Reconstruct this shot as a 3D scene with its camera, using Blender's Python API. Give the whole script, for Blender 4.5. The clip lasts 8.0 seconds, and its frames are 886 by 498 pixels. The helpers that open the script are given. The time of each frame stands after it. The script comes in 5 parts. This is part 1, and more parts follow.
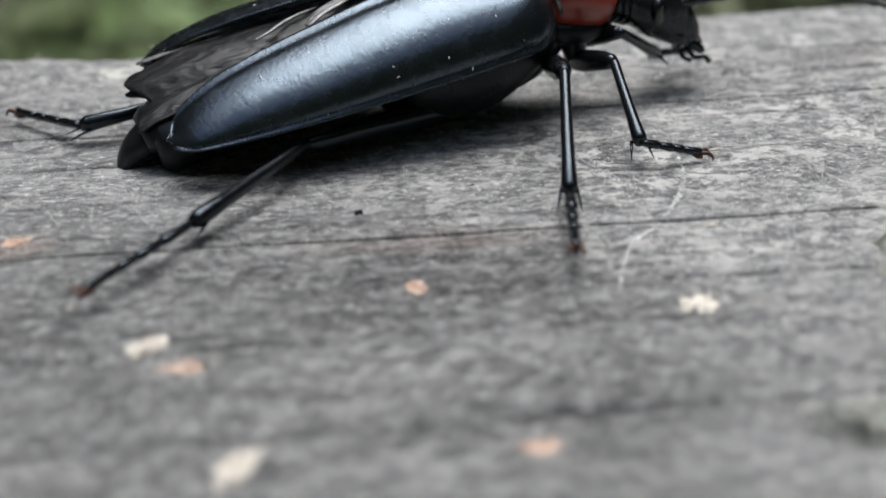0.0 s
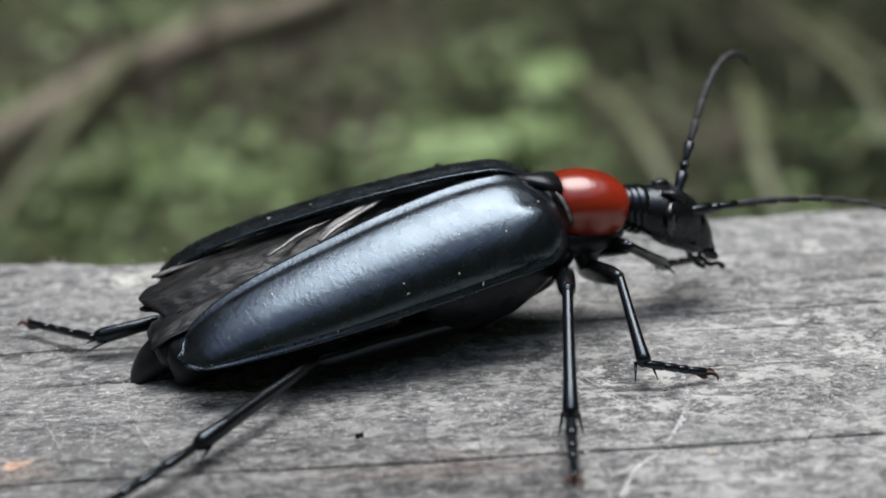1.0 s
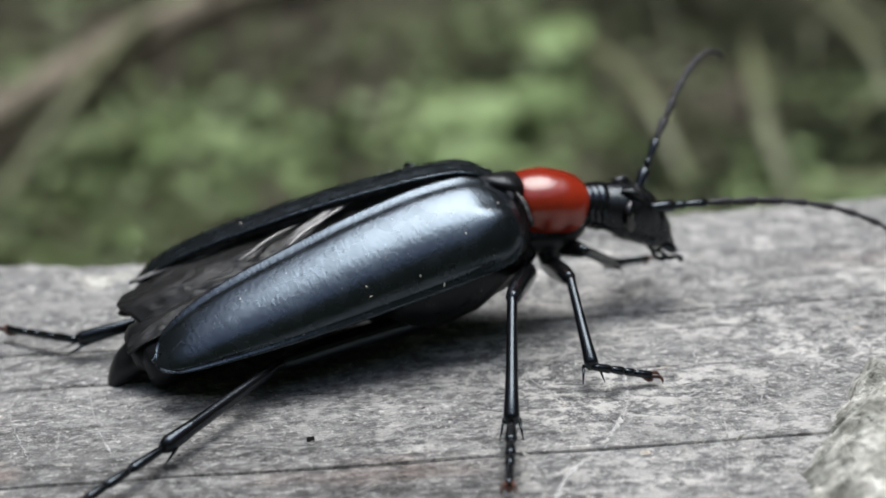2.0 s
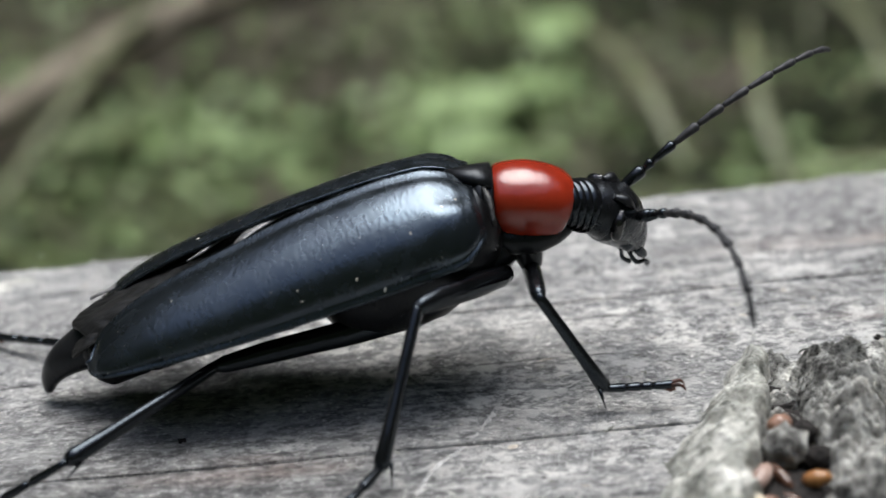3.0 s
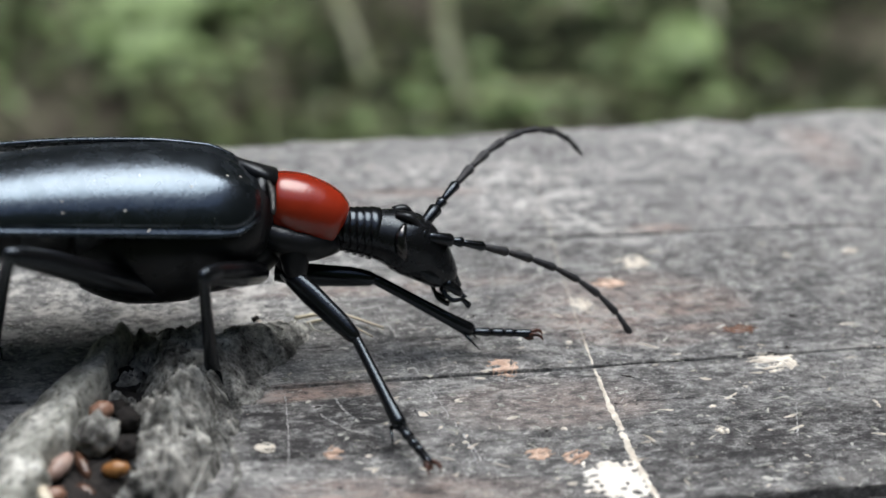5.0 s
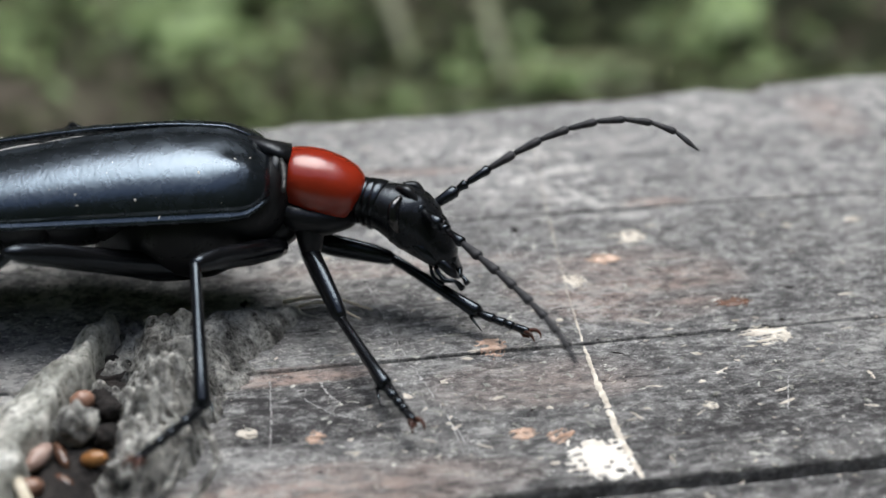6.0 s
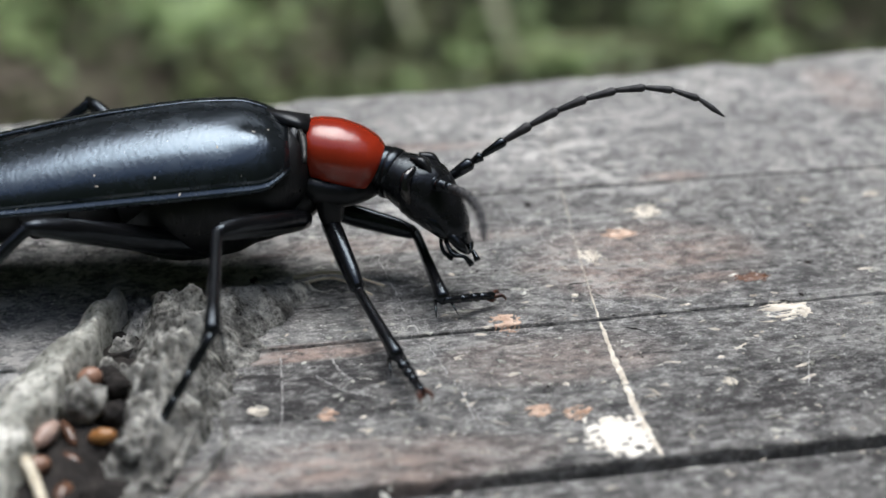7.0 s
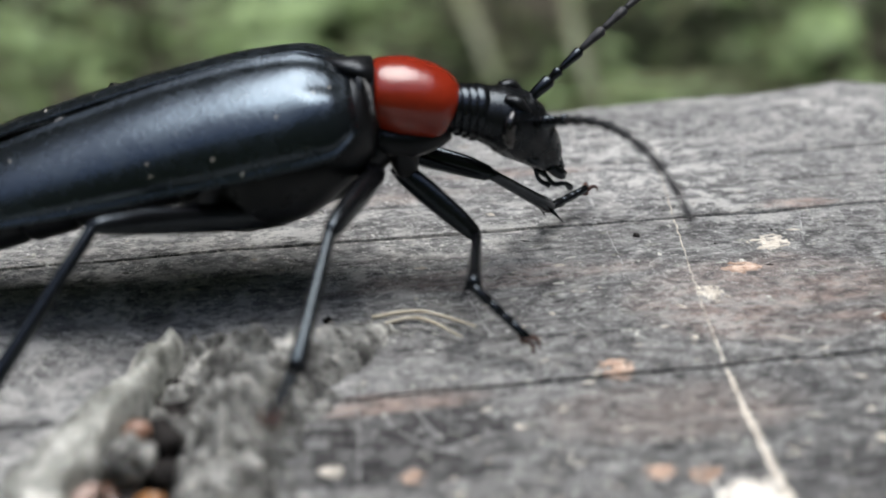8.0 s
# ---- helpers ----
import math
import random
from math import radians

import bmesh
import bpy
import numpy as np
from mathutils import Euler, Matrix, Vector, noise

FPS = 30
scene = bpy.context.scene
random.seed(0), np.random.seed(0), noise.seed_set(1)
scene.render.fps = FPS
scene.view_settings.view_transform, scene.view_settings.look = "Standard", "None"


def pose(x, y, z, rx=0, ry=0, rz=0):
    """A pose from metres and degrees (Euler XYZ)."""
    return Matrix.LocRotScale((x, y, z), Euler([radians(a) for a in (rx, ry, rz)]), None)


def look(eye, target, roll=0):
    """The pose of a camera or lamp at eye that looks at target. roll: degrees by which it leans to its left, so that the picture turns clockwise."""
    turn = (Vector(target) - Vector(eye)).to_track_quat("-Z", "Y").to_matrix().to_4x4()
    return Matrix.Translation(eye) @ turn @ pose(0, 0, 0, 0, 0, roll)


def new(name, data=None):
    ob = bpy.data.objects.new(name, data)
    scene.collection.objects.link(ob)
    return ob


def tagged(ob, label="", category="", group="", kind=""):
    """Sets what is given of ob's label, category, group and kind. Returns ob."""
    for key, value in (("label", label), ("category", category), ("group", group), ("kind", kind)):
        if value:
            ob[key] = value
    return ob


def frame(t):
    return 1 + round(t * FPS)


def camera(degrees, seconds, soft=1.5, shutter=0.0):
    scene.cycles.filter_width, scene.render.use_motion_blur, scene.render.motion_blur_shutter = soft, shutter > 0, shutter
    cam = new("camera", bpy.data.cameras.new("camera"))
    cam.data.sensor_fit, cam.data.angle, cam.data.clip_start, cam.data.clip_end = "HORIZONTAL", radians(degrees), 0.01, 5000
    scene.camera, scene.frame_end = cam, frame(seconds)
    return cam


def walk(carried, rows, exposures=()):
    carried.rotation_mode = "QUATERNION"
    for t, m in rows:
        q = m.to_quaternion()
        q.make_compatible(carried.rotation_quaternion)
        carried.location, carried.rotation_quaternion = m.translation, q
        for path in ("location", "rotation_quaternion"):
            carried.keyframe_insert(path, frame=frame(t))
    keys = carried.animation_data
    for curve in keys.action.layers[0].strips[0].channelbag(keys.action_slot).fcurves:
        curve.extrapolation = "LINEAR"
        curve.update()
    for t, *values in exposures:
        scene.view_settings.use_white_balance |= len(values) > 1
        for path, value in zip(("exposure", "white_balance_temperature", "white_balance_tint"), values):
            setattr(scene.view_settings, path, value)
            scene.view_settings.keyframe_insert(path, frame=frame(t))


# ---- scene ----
cam = camera(30, 8.0, soft=1.5, shutter=0.2)
cam.data.dof.use_dof = True
cam.data.dof.focus_distance = 0.080
cam.data.dof.aperture_fstop = 37

CM = 0.01  # all sizes below are given in centimetres


def shot(x, y, z, yaw, pitch, roll):
    """A camera pose from centimetres, yaw to the left of +y, pitch up, roll as look()."""
    return pose(x * CM, y * CM, z * CM, 90 + pitch, 0, yaw) @ pose(0, 0, 0, 0, 0, roll)


walk(cam, [
    (0.0, shot(-4.950, -6.423, 3.015, -6.08, -24.96, -1.26)),
    (0.2, shot(-4.922, -6.379, 3.050, -5.79, -24.22, -1.30)),
    (0.5, shot(-4.852, -6.304, 3.129, -5.15, -22.37, -1.38)),
    (0.8, shot(-4.796, -6.308, 3.291, -4.94, -20.63, -1.45)),
    (1.0, shot(-4.750, -6.309, 3.344, -4.67, -19.95, -1.53)),
    (1.5, shot(-4.680, -6.422, 3.577, -4.74, -20.63, -1.48)),
    (1.7, shot(-4.621, -6.486, 3.646, -4.60, -20.98, -1.56)),
    (2.8, shot(-3.749, -6.596, 3.690, -2.29, -21.68, -4.46)),
    (3.0, shot(-3.688, -6.590, 3.662, -3.13, -21.67, -4.04)),
    (3.2, shot(-3.667, -6.623, 3.616, -4.73, -21.40, -3.69)),
    (3.5, shot(-3.418, -6.566, 3.633, -6.23, -21.88, -2.52)),
    (3.7, shot(-2.998, -6.740, 3.779, -5.88, -22.48, -3.37)),
    (3.8, shot(-2.701, -6.783, 3.891, -5.26, -23.19, -3.70)),
    (4.0, shot(-1.987, -6.661, 4.153, -3.25, -25.89, -3.27)),
    (4.1, shot(-1.976, -6.678, 4.064, -4.61, -25.31, -2.47)),
    (4.2, shot(-2.128, -6.621, 3.975, -7.95, -24.93, -0.76)),
    (4.5, shot(-2.077, -6.625, 4.001, -11.12, -25.19, 1.93)),
    (4.7, shot(-1.991, -6.642, 3.988, -12.27, -25.14, 2.64)),
    (5.0, shot(-1.901, -6.708, 4.033, -13.12, -25.33, 3.16)),
    (5.2, shot(-1.833, -6.690, 4.038, -12.88, -25.60, 2.96)),
    (6.3, shot(-1.486, -6.716, 4.015, -10.58, -26.38, 0.31)),
    (6.5, shot(-1.495, -6.696, 3.998, -10.60, -26.53, 0.43)),
    (7.0, shot(-1.551, -6.593, 3.919, -10.74, -26.75, 0.48)),
    (7.5, shot(-1.561, -6.250, 3.754, -10.05, -26.78, 0.18)),
    (7.7, shot(-1.473, -6.083, 3.656, -8.74, -26.54, -0.65)),
    (8.0, shot(-1.473, -5.689, 3.406, -7.72, -25.11, -1.03)),
], exposures=[(0.0, 0.74), (0.6, 0.76), (1.7, 0.82), (2.8, 0.98), (3.5, 1.02), (4.0, 0.94), (4.5, 0.86), (5.2, 0.80), (6.3, 0.82), (8.0, 0.84)])

# ---- light: open shade under a bright overcast sky ----
world = bpy.data.worlds.new("sky")
scene.world = world
world.use_nodes = True
sky = world.node_tree.nodes.new("ShaderNodeTexSky")
sky.sky_type, sky.sun_disc = "NISHITA", False
sky.sun_elevation, sky.sun_rotation = radians(75), radians(23)
sky.dust_density, sky.ozone_density = 3.5, 1.0
world.node_tree.nodes["Background"].inputs["Strength"].default_value = 0.115
world.node_tree.links.new(sky.outputs[0], world.node_tree.nodes["Background"].inputs[0])
sun = new("sun", bpy.data.lights.new("sun", "SUN"))
sun.data.energy, sun.data.angle, sun.data.color = 1.95, radians(46), (0.94, 0.985, 1.0)
sun.matrix_world = look((0.05, 0.12, 0.5), (0, 0.0, 0))


# ---- materials ----
def material(name, rough=0.5, metal=0.0, spec=0.5):
    m = bpy.data.materials.new(name)
    m.use_nodes = True
    b = m.node_tree.nodes["Principled BSDF"]
    b.inputs["Roughness"].default_value = rough
    b.inputs["Metallic"].default_value = metal
    b.inputs["Specular IOR Level"].default_value = spec
    return m, m.node_tree.nodes, m.node_tree.links, b


def noise_at(m, scale, stretch=(1, 1, 1), detail=5.0, rough=0.6, kind="Object"):
    n, l = m.node_tree.nodes, m.node_tree.links
    co, mp, tx = n.new("ShaderNodeTexCoord"), n.new("ShaderNodeMapping"), n.new("ShaderNodeTexNoise")
    mp.inputs["Scale"].default_value = stretch
    tx.inputs["Scale"].default_value, tx.inputs["Detail"].default_value, tx.inputs["Roughness"].default_value = scale, detail, rough
    l.new(co.outputs[kind], mp.inputs[0])
    l.new(mp.outputs[0], tx.inputs["Vector"])
    return tx.outputs["Fac"]


def ramp(m, fac, stops):
    r = m.node_tree.nodes.new("ShaderNodeValToRGB")
    els = r.color_ramp.elements
    while len(els) < len(stops):
        els.new(0.5)
    for e, (p, c) in zip(els, stops):
        e.position = p
        e.color = (*c, 1) if not isinstance(c, float) else (c, c, c, 1)
    m.node_tree.links.new(fac, r.inputs[0])
    return r.outputs["Color"]


def mix(m, fac, a, b, how="MIX"):
    x = m.node_tree.nodes.new("ShaderNodeMix")
    x.data_type, x.blend_type = "RGBA", how
    for slot, v in ((0, fac), (6, a), (7, b)):
        if isinstance(v, (float, int)):
            x.inputs[slot].default_value = v
        elif isinstance(v, tuple):
            x.inputs[slot].default_value = (*v, 1)
        else:
            m.node_tree.links.new(v, x.inputs[slot])
    return x.outputs[2]


def bump(m, fac, strength, dist, after=None):
    b = m.node_tree.nodes.new("ShaderNodeBump")
    b.inputs["Strength"].default_value, b.inputs["Distance"].default_value = strength, dist
    m.node_tree.links.new(fac, b.inputs["Height"])
    if after:
        m.node_tree.links.new(after, b.inputs["Normal"])
    return b.outputs[0]


def simple(name, dark, light, rough, scale, relief=0.2, dist=0.00005, spec=0.5, stretch=(1, 1, 1), random_tint=0.0):
    """A surface whose colour wanders between two tones, with fine relief of the same grain."""
    m, n, l, b = material(name, rough, 0.0, spec)
    f = noise_at(m, scale, stretch)
    c = ramp(m, f, ((0.3, dark), (0.7, light)))
    if random_tint:
        info = n.new("ShaderNodeObjectInfo")
        c = mix(m, random_tint, c, ramp(m, info.outputs["Random"], ((0.0, dark), (1.0, light))))
    l.new(c, b.inputs["Base Color"])
    l.new(bump(m, noise_at(m, scale * 3, stretch), relief, dist), b.inputs["Normal"])
    l.new(ramp(m, noise_at(m, scale * 0.7), ((0.3, max(rough - 0.1, 0.05)), (0.7, min(rough + 0.12, 1.0)))), b.inputs["Roughness"])
    return m


def weathered_wood():
    m, n, l, b = material("weathered_wood", 0.85, 0.0, 0.25)
    band = noise_at(m, 380, (0.06, 1, 1), 5.0, 0.6)
    grain = noise_at(m, 1700, (0.55, 1, 1), 8.0, 0.82)
    fibre = noise_at(m, 5200, (0.10, 1, 1), 4.0, 0.65)
    speck = noise_at(m, 3400, (0.75, 1, 1), 6.0, 0.85)
    mottle = noise_at(m, 800, (0.7, 1, 1), 7.0, 0.80)
    cloud = noise_at(m, 130, (0.6, 1, 1), 6.0, 0.7)
    c = ramp(m, grain, ((0.34, (0.065, 0.065, 0.066)), (0.5, (0.27, 0.268, 0.265)), (0.64, (0.62, 0.615, 0.60))))
    c = mix(m, ramp(m, fibre, ((0.34, 0.55), (0.42, 0.0))), c, (0.045, 0.045, 0.046))
    c = mix(m, ramp(m, band, ((0.34, 0.25), (0.46, 0.0))), c, (0.09, 0.089, 0.09))
    c = mix(m, ramp(m, cloud, ((0.47, 0.0), (0.62, 0.5))), c, (0.42, 0.42, 0.41))
    c = mix(m, ramp(m, speck, ((0.565, 0.0), (0.60, 1.0))), c, (0.90, 0.89, 0.86))
    c = mix(m, ramp(m, speck, ((0.37, 0.9), (0.44, 0.0))), c, (0.028, 0.028, 0.029))
    stain_and_shade = n.new("ShaderNodeAttribute")
    stain_and_shade.attribute_name = "stain_and_shade"
    rgb = n.new("ShaderNodeSeparateColor")
    l.new(stain_and_shade.outputs["Color"], rgb.inputs[0])
    c = mix(m, mix(m, 1.0, rgb.outputs[1], ramp(m, grain, ((0.40, 0.85), (0.60, 0.25))), "MULTIPLY"), c, (0.055, 0.053, 0.054))
    c = mix(m, mix(m, 1.0, rgb.outputs[0], ramp(m, grain, ((0.40, 0.1), (0.58, 1.0))), "MULTIPLY"), c, (0.48, 0.355, 0.305))
    c = mix(m, mix(m, 1.0, rgb.outputs[2], ramp(m, mottle, ((0.485, 0.0), (0.56, 1.0))), "MULTIPLY"), c, (0.80, 0.79, 0.755))
    l.new(c, b.inputs["Base Color"])
    nb = bump(m, band, 0.3, 0.0003)
    nb = bump(m, grain, 0.9, 0.0004, nb)
    nb = bump(m, fibre, 0.5, 0.00012, nb)
    l.new(bump(m, speck, 0.6, 0.00015, nb), b.inputs["Normal"])
    return m


def chitin(name, dark, light, rough, pore=3000, spec=0.8, sheen=(1.0, 1.0, 1.0), wrinkle=0.3, ior=1.5):
    """Beetle armour: satin, with a leathery fine wrinkle."""
    m, n, l, b = material(name, rough, 0.0, spec)
    b.inputs["IOR"].default_value = ior
    b.inputs["Specular Tint"].default_value = (*sheen, 1)
    l.new(ramp(m, noise_at(m, 300), ((0.3, dark), (0.7, light))), b.inputs["Base Color"])
    wr = noise_at(m, pore, (2.2, 1, 1), 3.0, 0.6)
    nb = bump(m, wr, wrinkle, 0.00006)
    l.new(bump(m, noise_at(m, 400), 0.15, 0.0001, nb), b.inputs["Normal"])
    l.new(ramp(m, noise_at(m, 900), ((0.3, max(rough - 0.05, 0.03)), (0.7, rough + 0.08))), b.inputs["Roughness"])
    return m


M_WOOD = weathered_wood()
M_ELYTRON = chitin("elytron_chitin", (0.0050, 0.0058, 0.0072), (0.0085, 0.0098, 0.012), 0.25, 2600, 0.85, (0.66, 0.83, 1.0), 0.34, 1.62)
M_BLACK = chitin("black_chitin", (0.008, 0.008, 0.009), (0.014, 0.014, 0.015), 0.30, 2500, 0.3, (0.85, 0.93, 1.0), 0.4)
M_GLOSS = chitin("leg_chitin", (0.005, 0.005, 0.006), (0.008, 0.008, 0.009), 0.17, 2500, 0.5, (0.72, 0.87, 1.0))
M_RED = chitin("red_chitin", (0.20, 0.015, 0.006), (0.29, 0.026, 0.009), 0.2, 1800, 0.7, (1.0, 1.0, 1.0), 0.25)
M_HEAD = chitin("head_chitin", (0.005, 0.005, 0.006), (0.009, 0.009, 0.010), 0.25, 1600, 0.4, (0.78, 0.9, 1.0), 0.6)
M_EYE = chitin("eye_lens", (0.004, 0.004, 0.005), (0.007, 0.007, 0.008), 0.12, 6000)
M_CLAW = simple("claw_horn", (0.022, 0.008, 0.005), (0.12, 0.035, 0.016), 0.35, 1500)
M_FUZZ = simple("antenna_velvet", (0.012, 0.012, 0.014), (0.03, 0.03, 0.034), 0.6, 2500, 0.4)
M_WING = simple("folded_wing_membrane", (0.006, 0.006, 0.006), (0.016, 0.0155, 0.015), 0.36, 900, 0.9, 0.00008, 0.4, (0.6, 1.5, 1))
M_WINGPALE = simple("wing_vein_pale", (0.05, 0.05, 0.05), (0.24, 0.235, 0.235), 0.32, 1200, 0.4, 0.0001, 0.7)
def crusty(name, dark, mid, light, scale):
    """Crumbled fibre: mottled, speckled and pitted."""
    m, n, l, b = material(name, 0.95, 0.0, 0.2)
    blot, fine, pit = noise_at(m, scale * 0.6), noise_at(m, scale * 1.5, (1, 1, 1), 7.0, 0.72), noise_at(m, scale * 6, (1, 1, 1), 4.0, 0.8)
    c = ramp(m, fine, ((0.36, dark), (0.5, mid), (0.66, light)))
    c = mix(m, ramp(m, blot, ((0.38, 0.65), (0.48, 0.0))), c, dark)
    c = mix(m, ramp(m, blot, ((0.54, 0.0), (0.66, 0.6))), c, light)
    c = mix(m, ramp(m, pit, ((0.34, 0.8), (0.42, 0.0))), c, (dark[0] * 0.4, dark[1] * 0.4, dark[2] * 0.4))
    l.new(c, b.inputs["Base Color"])
    l.new(bump(m, pit, 0.7, 0.0001, bump(m, fine, 0.9, 0.0004)), b.inputs["Normal"])
    return m


M_LICHEN = crusty("crust_grey", (0.17, 0.17, 0.15), (0.44, 0.44, 0.395), (0.86, 0.85, 0.79), 420)
M_CRUST = crusty("fibrous_crust", (0.040, 0.038, 0.036), (0.29, 0.285, 0.265), (0.84, 0.83, 0.77), 640)
# dark crumb colour, lowered so that it also holds the hollow's shade
M_CRUMB_AND_SHADE = simple("dark_crumb_and_shade", (0.007, 0.006, 0.006), (0.035, 0.030, 0.027), 0.9, 1200, 0.8, 0.0002, 0.3)
M_SEED = simple("seed_coat", (0.06, 0.026, 0.015), (0.34, 0.19, 0.13), 0.28, 900, 0.3, 0.0001, 0.5, (1, 1, 1), 0.8)
M_SEED_PALE = simple("pale_seed_coat", (0.22, 0.13, 0.10), (0.56, 0.42, 0.36), 0.35, 700, 0.4, 0.0001, 0.5)
M_SEED_DARK = simple("dark_seed_coat", (0.03, 0.014, 0.009), (0.20, 0.10, 0.06), 0.25, 700, 0.4, 0.0001, 0.6)
M_SEED_AMBER = simple("amber_seed_coat", (0.16, 0.06, 0.02), (0.46, 0.22, 0.07), 0.3, 700, 0.4, 0.0001, 0.5)
M_PAINT = simple("pale_flake", (0.42, 0.37, 0.31), (0.78, 0.73, 0.64), 0.9, 1600, 0.8, 0.0001, 0.2)
M_CHALK = simple("white_chalk", (0.62, 0.57, 0.50), (0.90, 0.87, 0.80), 0.9, 700, 0.8, 0.0001, 0.2)
M_PEACH = simple("peach_flake", (0.38, 0.24, 0.17), (0.68, 0.52, 0.42), 0.9, 1600, 0.8, 0.0001, 0.2)
M_STRAW = simple("straw", (0.45, 0.38, 0.26), (0.75, 0.70, 0.58), 0.6, 800, 0.4, 0.0001, 0.4, (1, 6, 6))
def mossy_soil():
    """Damp soil with olive moss, in soft blotches of several sizes."""
    m, n, l, b = material("mossy_soil", 0.95, 0.0, 0.05)
    c = ramp(m, noise_at(m, 13, (1, 0.7, 1), 2.0, 0.5), ((0.32, (0.024, 0.022, 0.016)), (0.5, (0.052, 0.047, 0.034)), (0.68, (0.10, 0.088, 0.068))))
    c = mix(m, ramp(m, noise_at(m, 9, (1, 0.8, 1.0), 2.0, 0.5), ((0.52, 0.0), (0.66, 0.6))), c, (0.09, 0.105, 0.055))
    l.new(c, b.inputs["Base Color"])
    l.new(bump(m, noise_at(m, 200), 0.8, 0.002), b.inputs["Normal"])
    return m


M_SOIL = mossy_soil()
M_GRASS = simple("grass_blade", (0.085, 0.095, 0.045), (0.17, 0.185, 0.09), 0.5, 25, 0.2, 0.0002, 0.4)
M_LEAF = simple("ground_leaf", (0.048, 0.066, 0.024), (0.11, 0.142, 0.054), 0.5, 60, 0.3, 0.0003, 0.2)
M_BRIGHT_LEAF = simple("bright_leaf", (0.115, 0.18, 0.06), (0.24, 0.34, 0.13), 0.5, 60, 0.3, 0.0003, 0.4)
# leaf copy coloured dark for the shaded gaps between ground plants
M_SHADE_LEAF = simple("shaded_leaf", (0.012, 0.017, 0.008), (0.027, 0.036, 0.016), 0.6, 60, 0.3, 0.0003, 0.06)
M_DRYLEAF = simple("dry_litter", (0.06, 0.053, 0.04), (0.12, 0.104, 0.08), 0.8, 30, 0.4, 0.0003, 0.1)
# colour of the unseen ring wall added to block the low sky
M_BLOCKER = simple("blocker_green", (0.02, 0.03, 0.012), (0.08, 0.11, 0.05), 0.9, 20, 0.5, 0.02, 0.2)
M_TWIG = simple("twig_bark", (0.17, 0.145, 0.11), (0.28, 0.24, 0.185), 0.85, 60, 0.8, 0.0005, 0.3)


# ---- builders ----
def part(name, bm, mat, parent=None, label="", smooth=True):
    """Link a bmesh given in centimetres as one mesh object under a thing or a part."""
    bmesh.ops.scale(bm, vec=(CM, CM, CM), verts=bm.verts)
    me = bpy.data.meshes.new(name)
    bm.to_mesh(me)
    bm.free()
    for p in me.polygons:
        p.use_smooth = smooth
    me.materials.append(mat)
    ob = new(name, me)
    ob.parent = parent
    return tagged(ob, label)





def loft(path, sizes, sides=14, bm=None, up=(0, 0, 1), power=1.0, rough=0.0, seed=0.0):
    """A closed body along a path of points with elliptic sections (half width, half height)."""
    bm = bm or bmesh.new()
    pts = [Vector(p) for p in path]
    rings = []
    for k, (p, (ry, rz)) in enumerate(zip(pts, sizes)):
        d = (pts[min(k + 1, len(pts) - 1)] - pts[max(k - 1, 0)]).normalized()
        side = Vector(up).cross(d)
        side = side.normalized() if side.length > 1e-4 else Vector((0, 1, 0))
        top = d.cross(side).normalized()
        ring = []
        for i in range(sides):
            a = 2 * math.pi * i / sides
            c, s = math.cos(a), math.sin(a)
            c, s = math.copysign(abs(c) ** power, c), math.copysign(abs(s) ** power, s)
            q = p + side * (ry * c) + top * (rz * s)
            if rough:
                q += (q - p) * rough * noise.noise(q * 9 + Vector((seed, 0, 0)))
            ring.append(bm.verts.new(q))
        rings.append(ring)
    for a, b in zip(rings, rings[1:]):
        for i in range(sides):
            bm.faces.new((a[i], a[(i + 1) % sides], b[(i + 1) % sides], b[i]))
    bm.faces.new(rings[0][::-1])
    bm.faces.new(rings[-1])
    return bm


def curve_points(points, n):
    """Points smoothly through the given ones (Catmull-Rom), n to each span."""
    p = [Vector(q) for q in points]
    p = [p[0] * 2 - p[1]] + p + [p[-1] * 2 - p[-2]]
    out = []
    for k in range(1, len(p) - 2):
        for i in range(n):
            u = i / n
            out.append(0.5 * ((2 * p[k]) + (p[k + 1] - p[k - 1]) * u + (2 * p[k - 1] - 5 * p[k] + 4 * p[k + 1] - p[k + 2]) * u * u
                              + (3 * p[k] - p[k - 1] - 3 * p[k + 1] + p[k + 2]) * u ** 3))
    return out + [p[-2]]


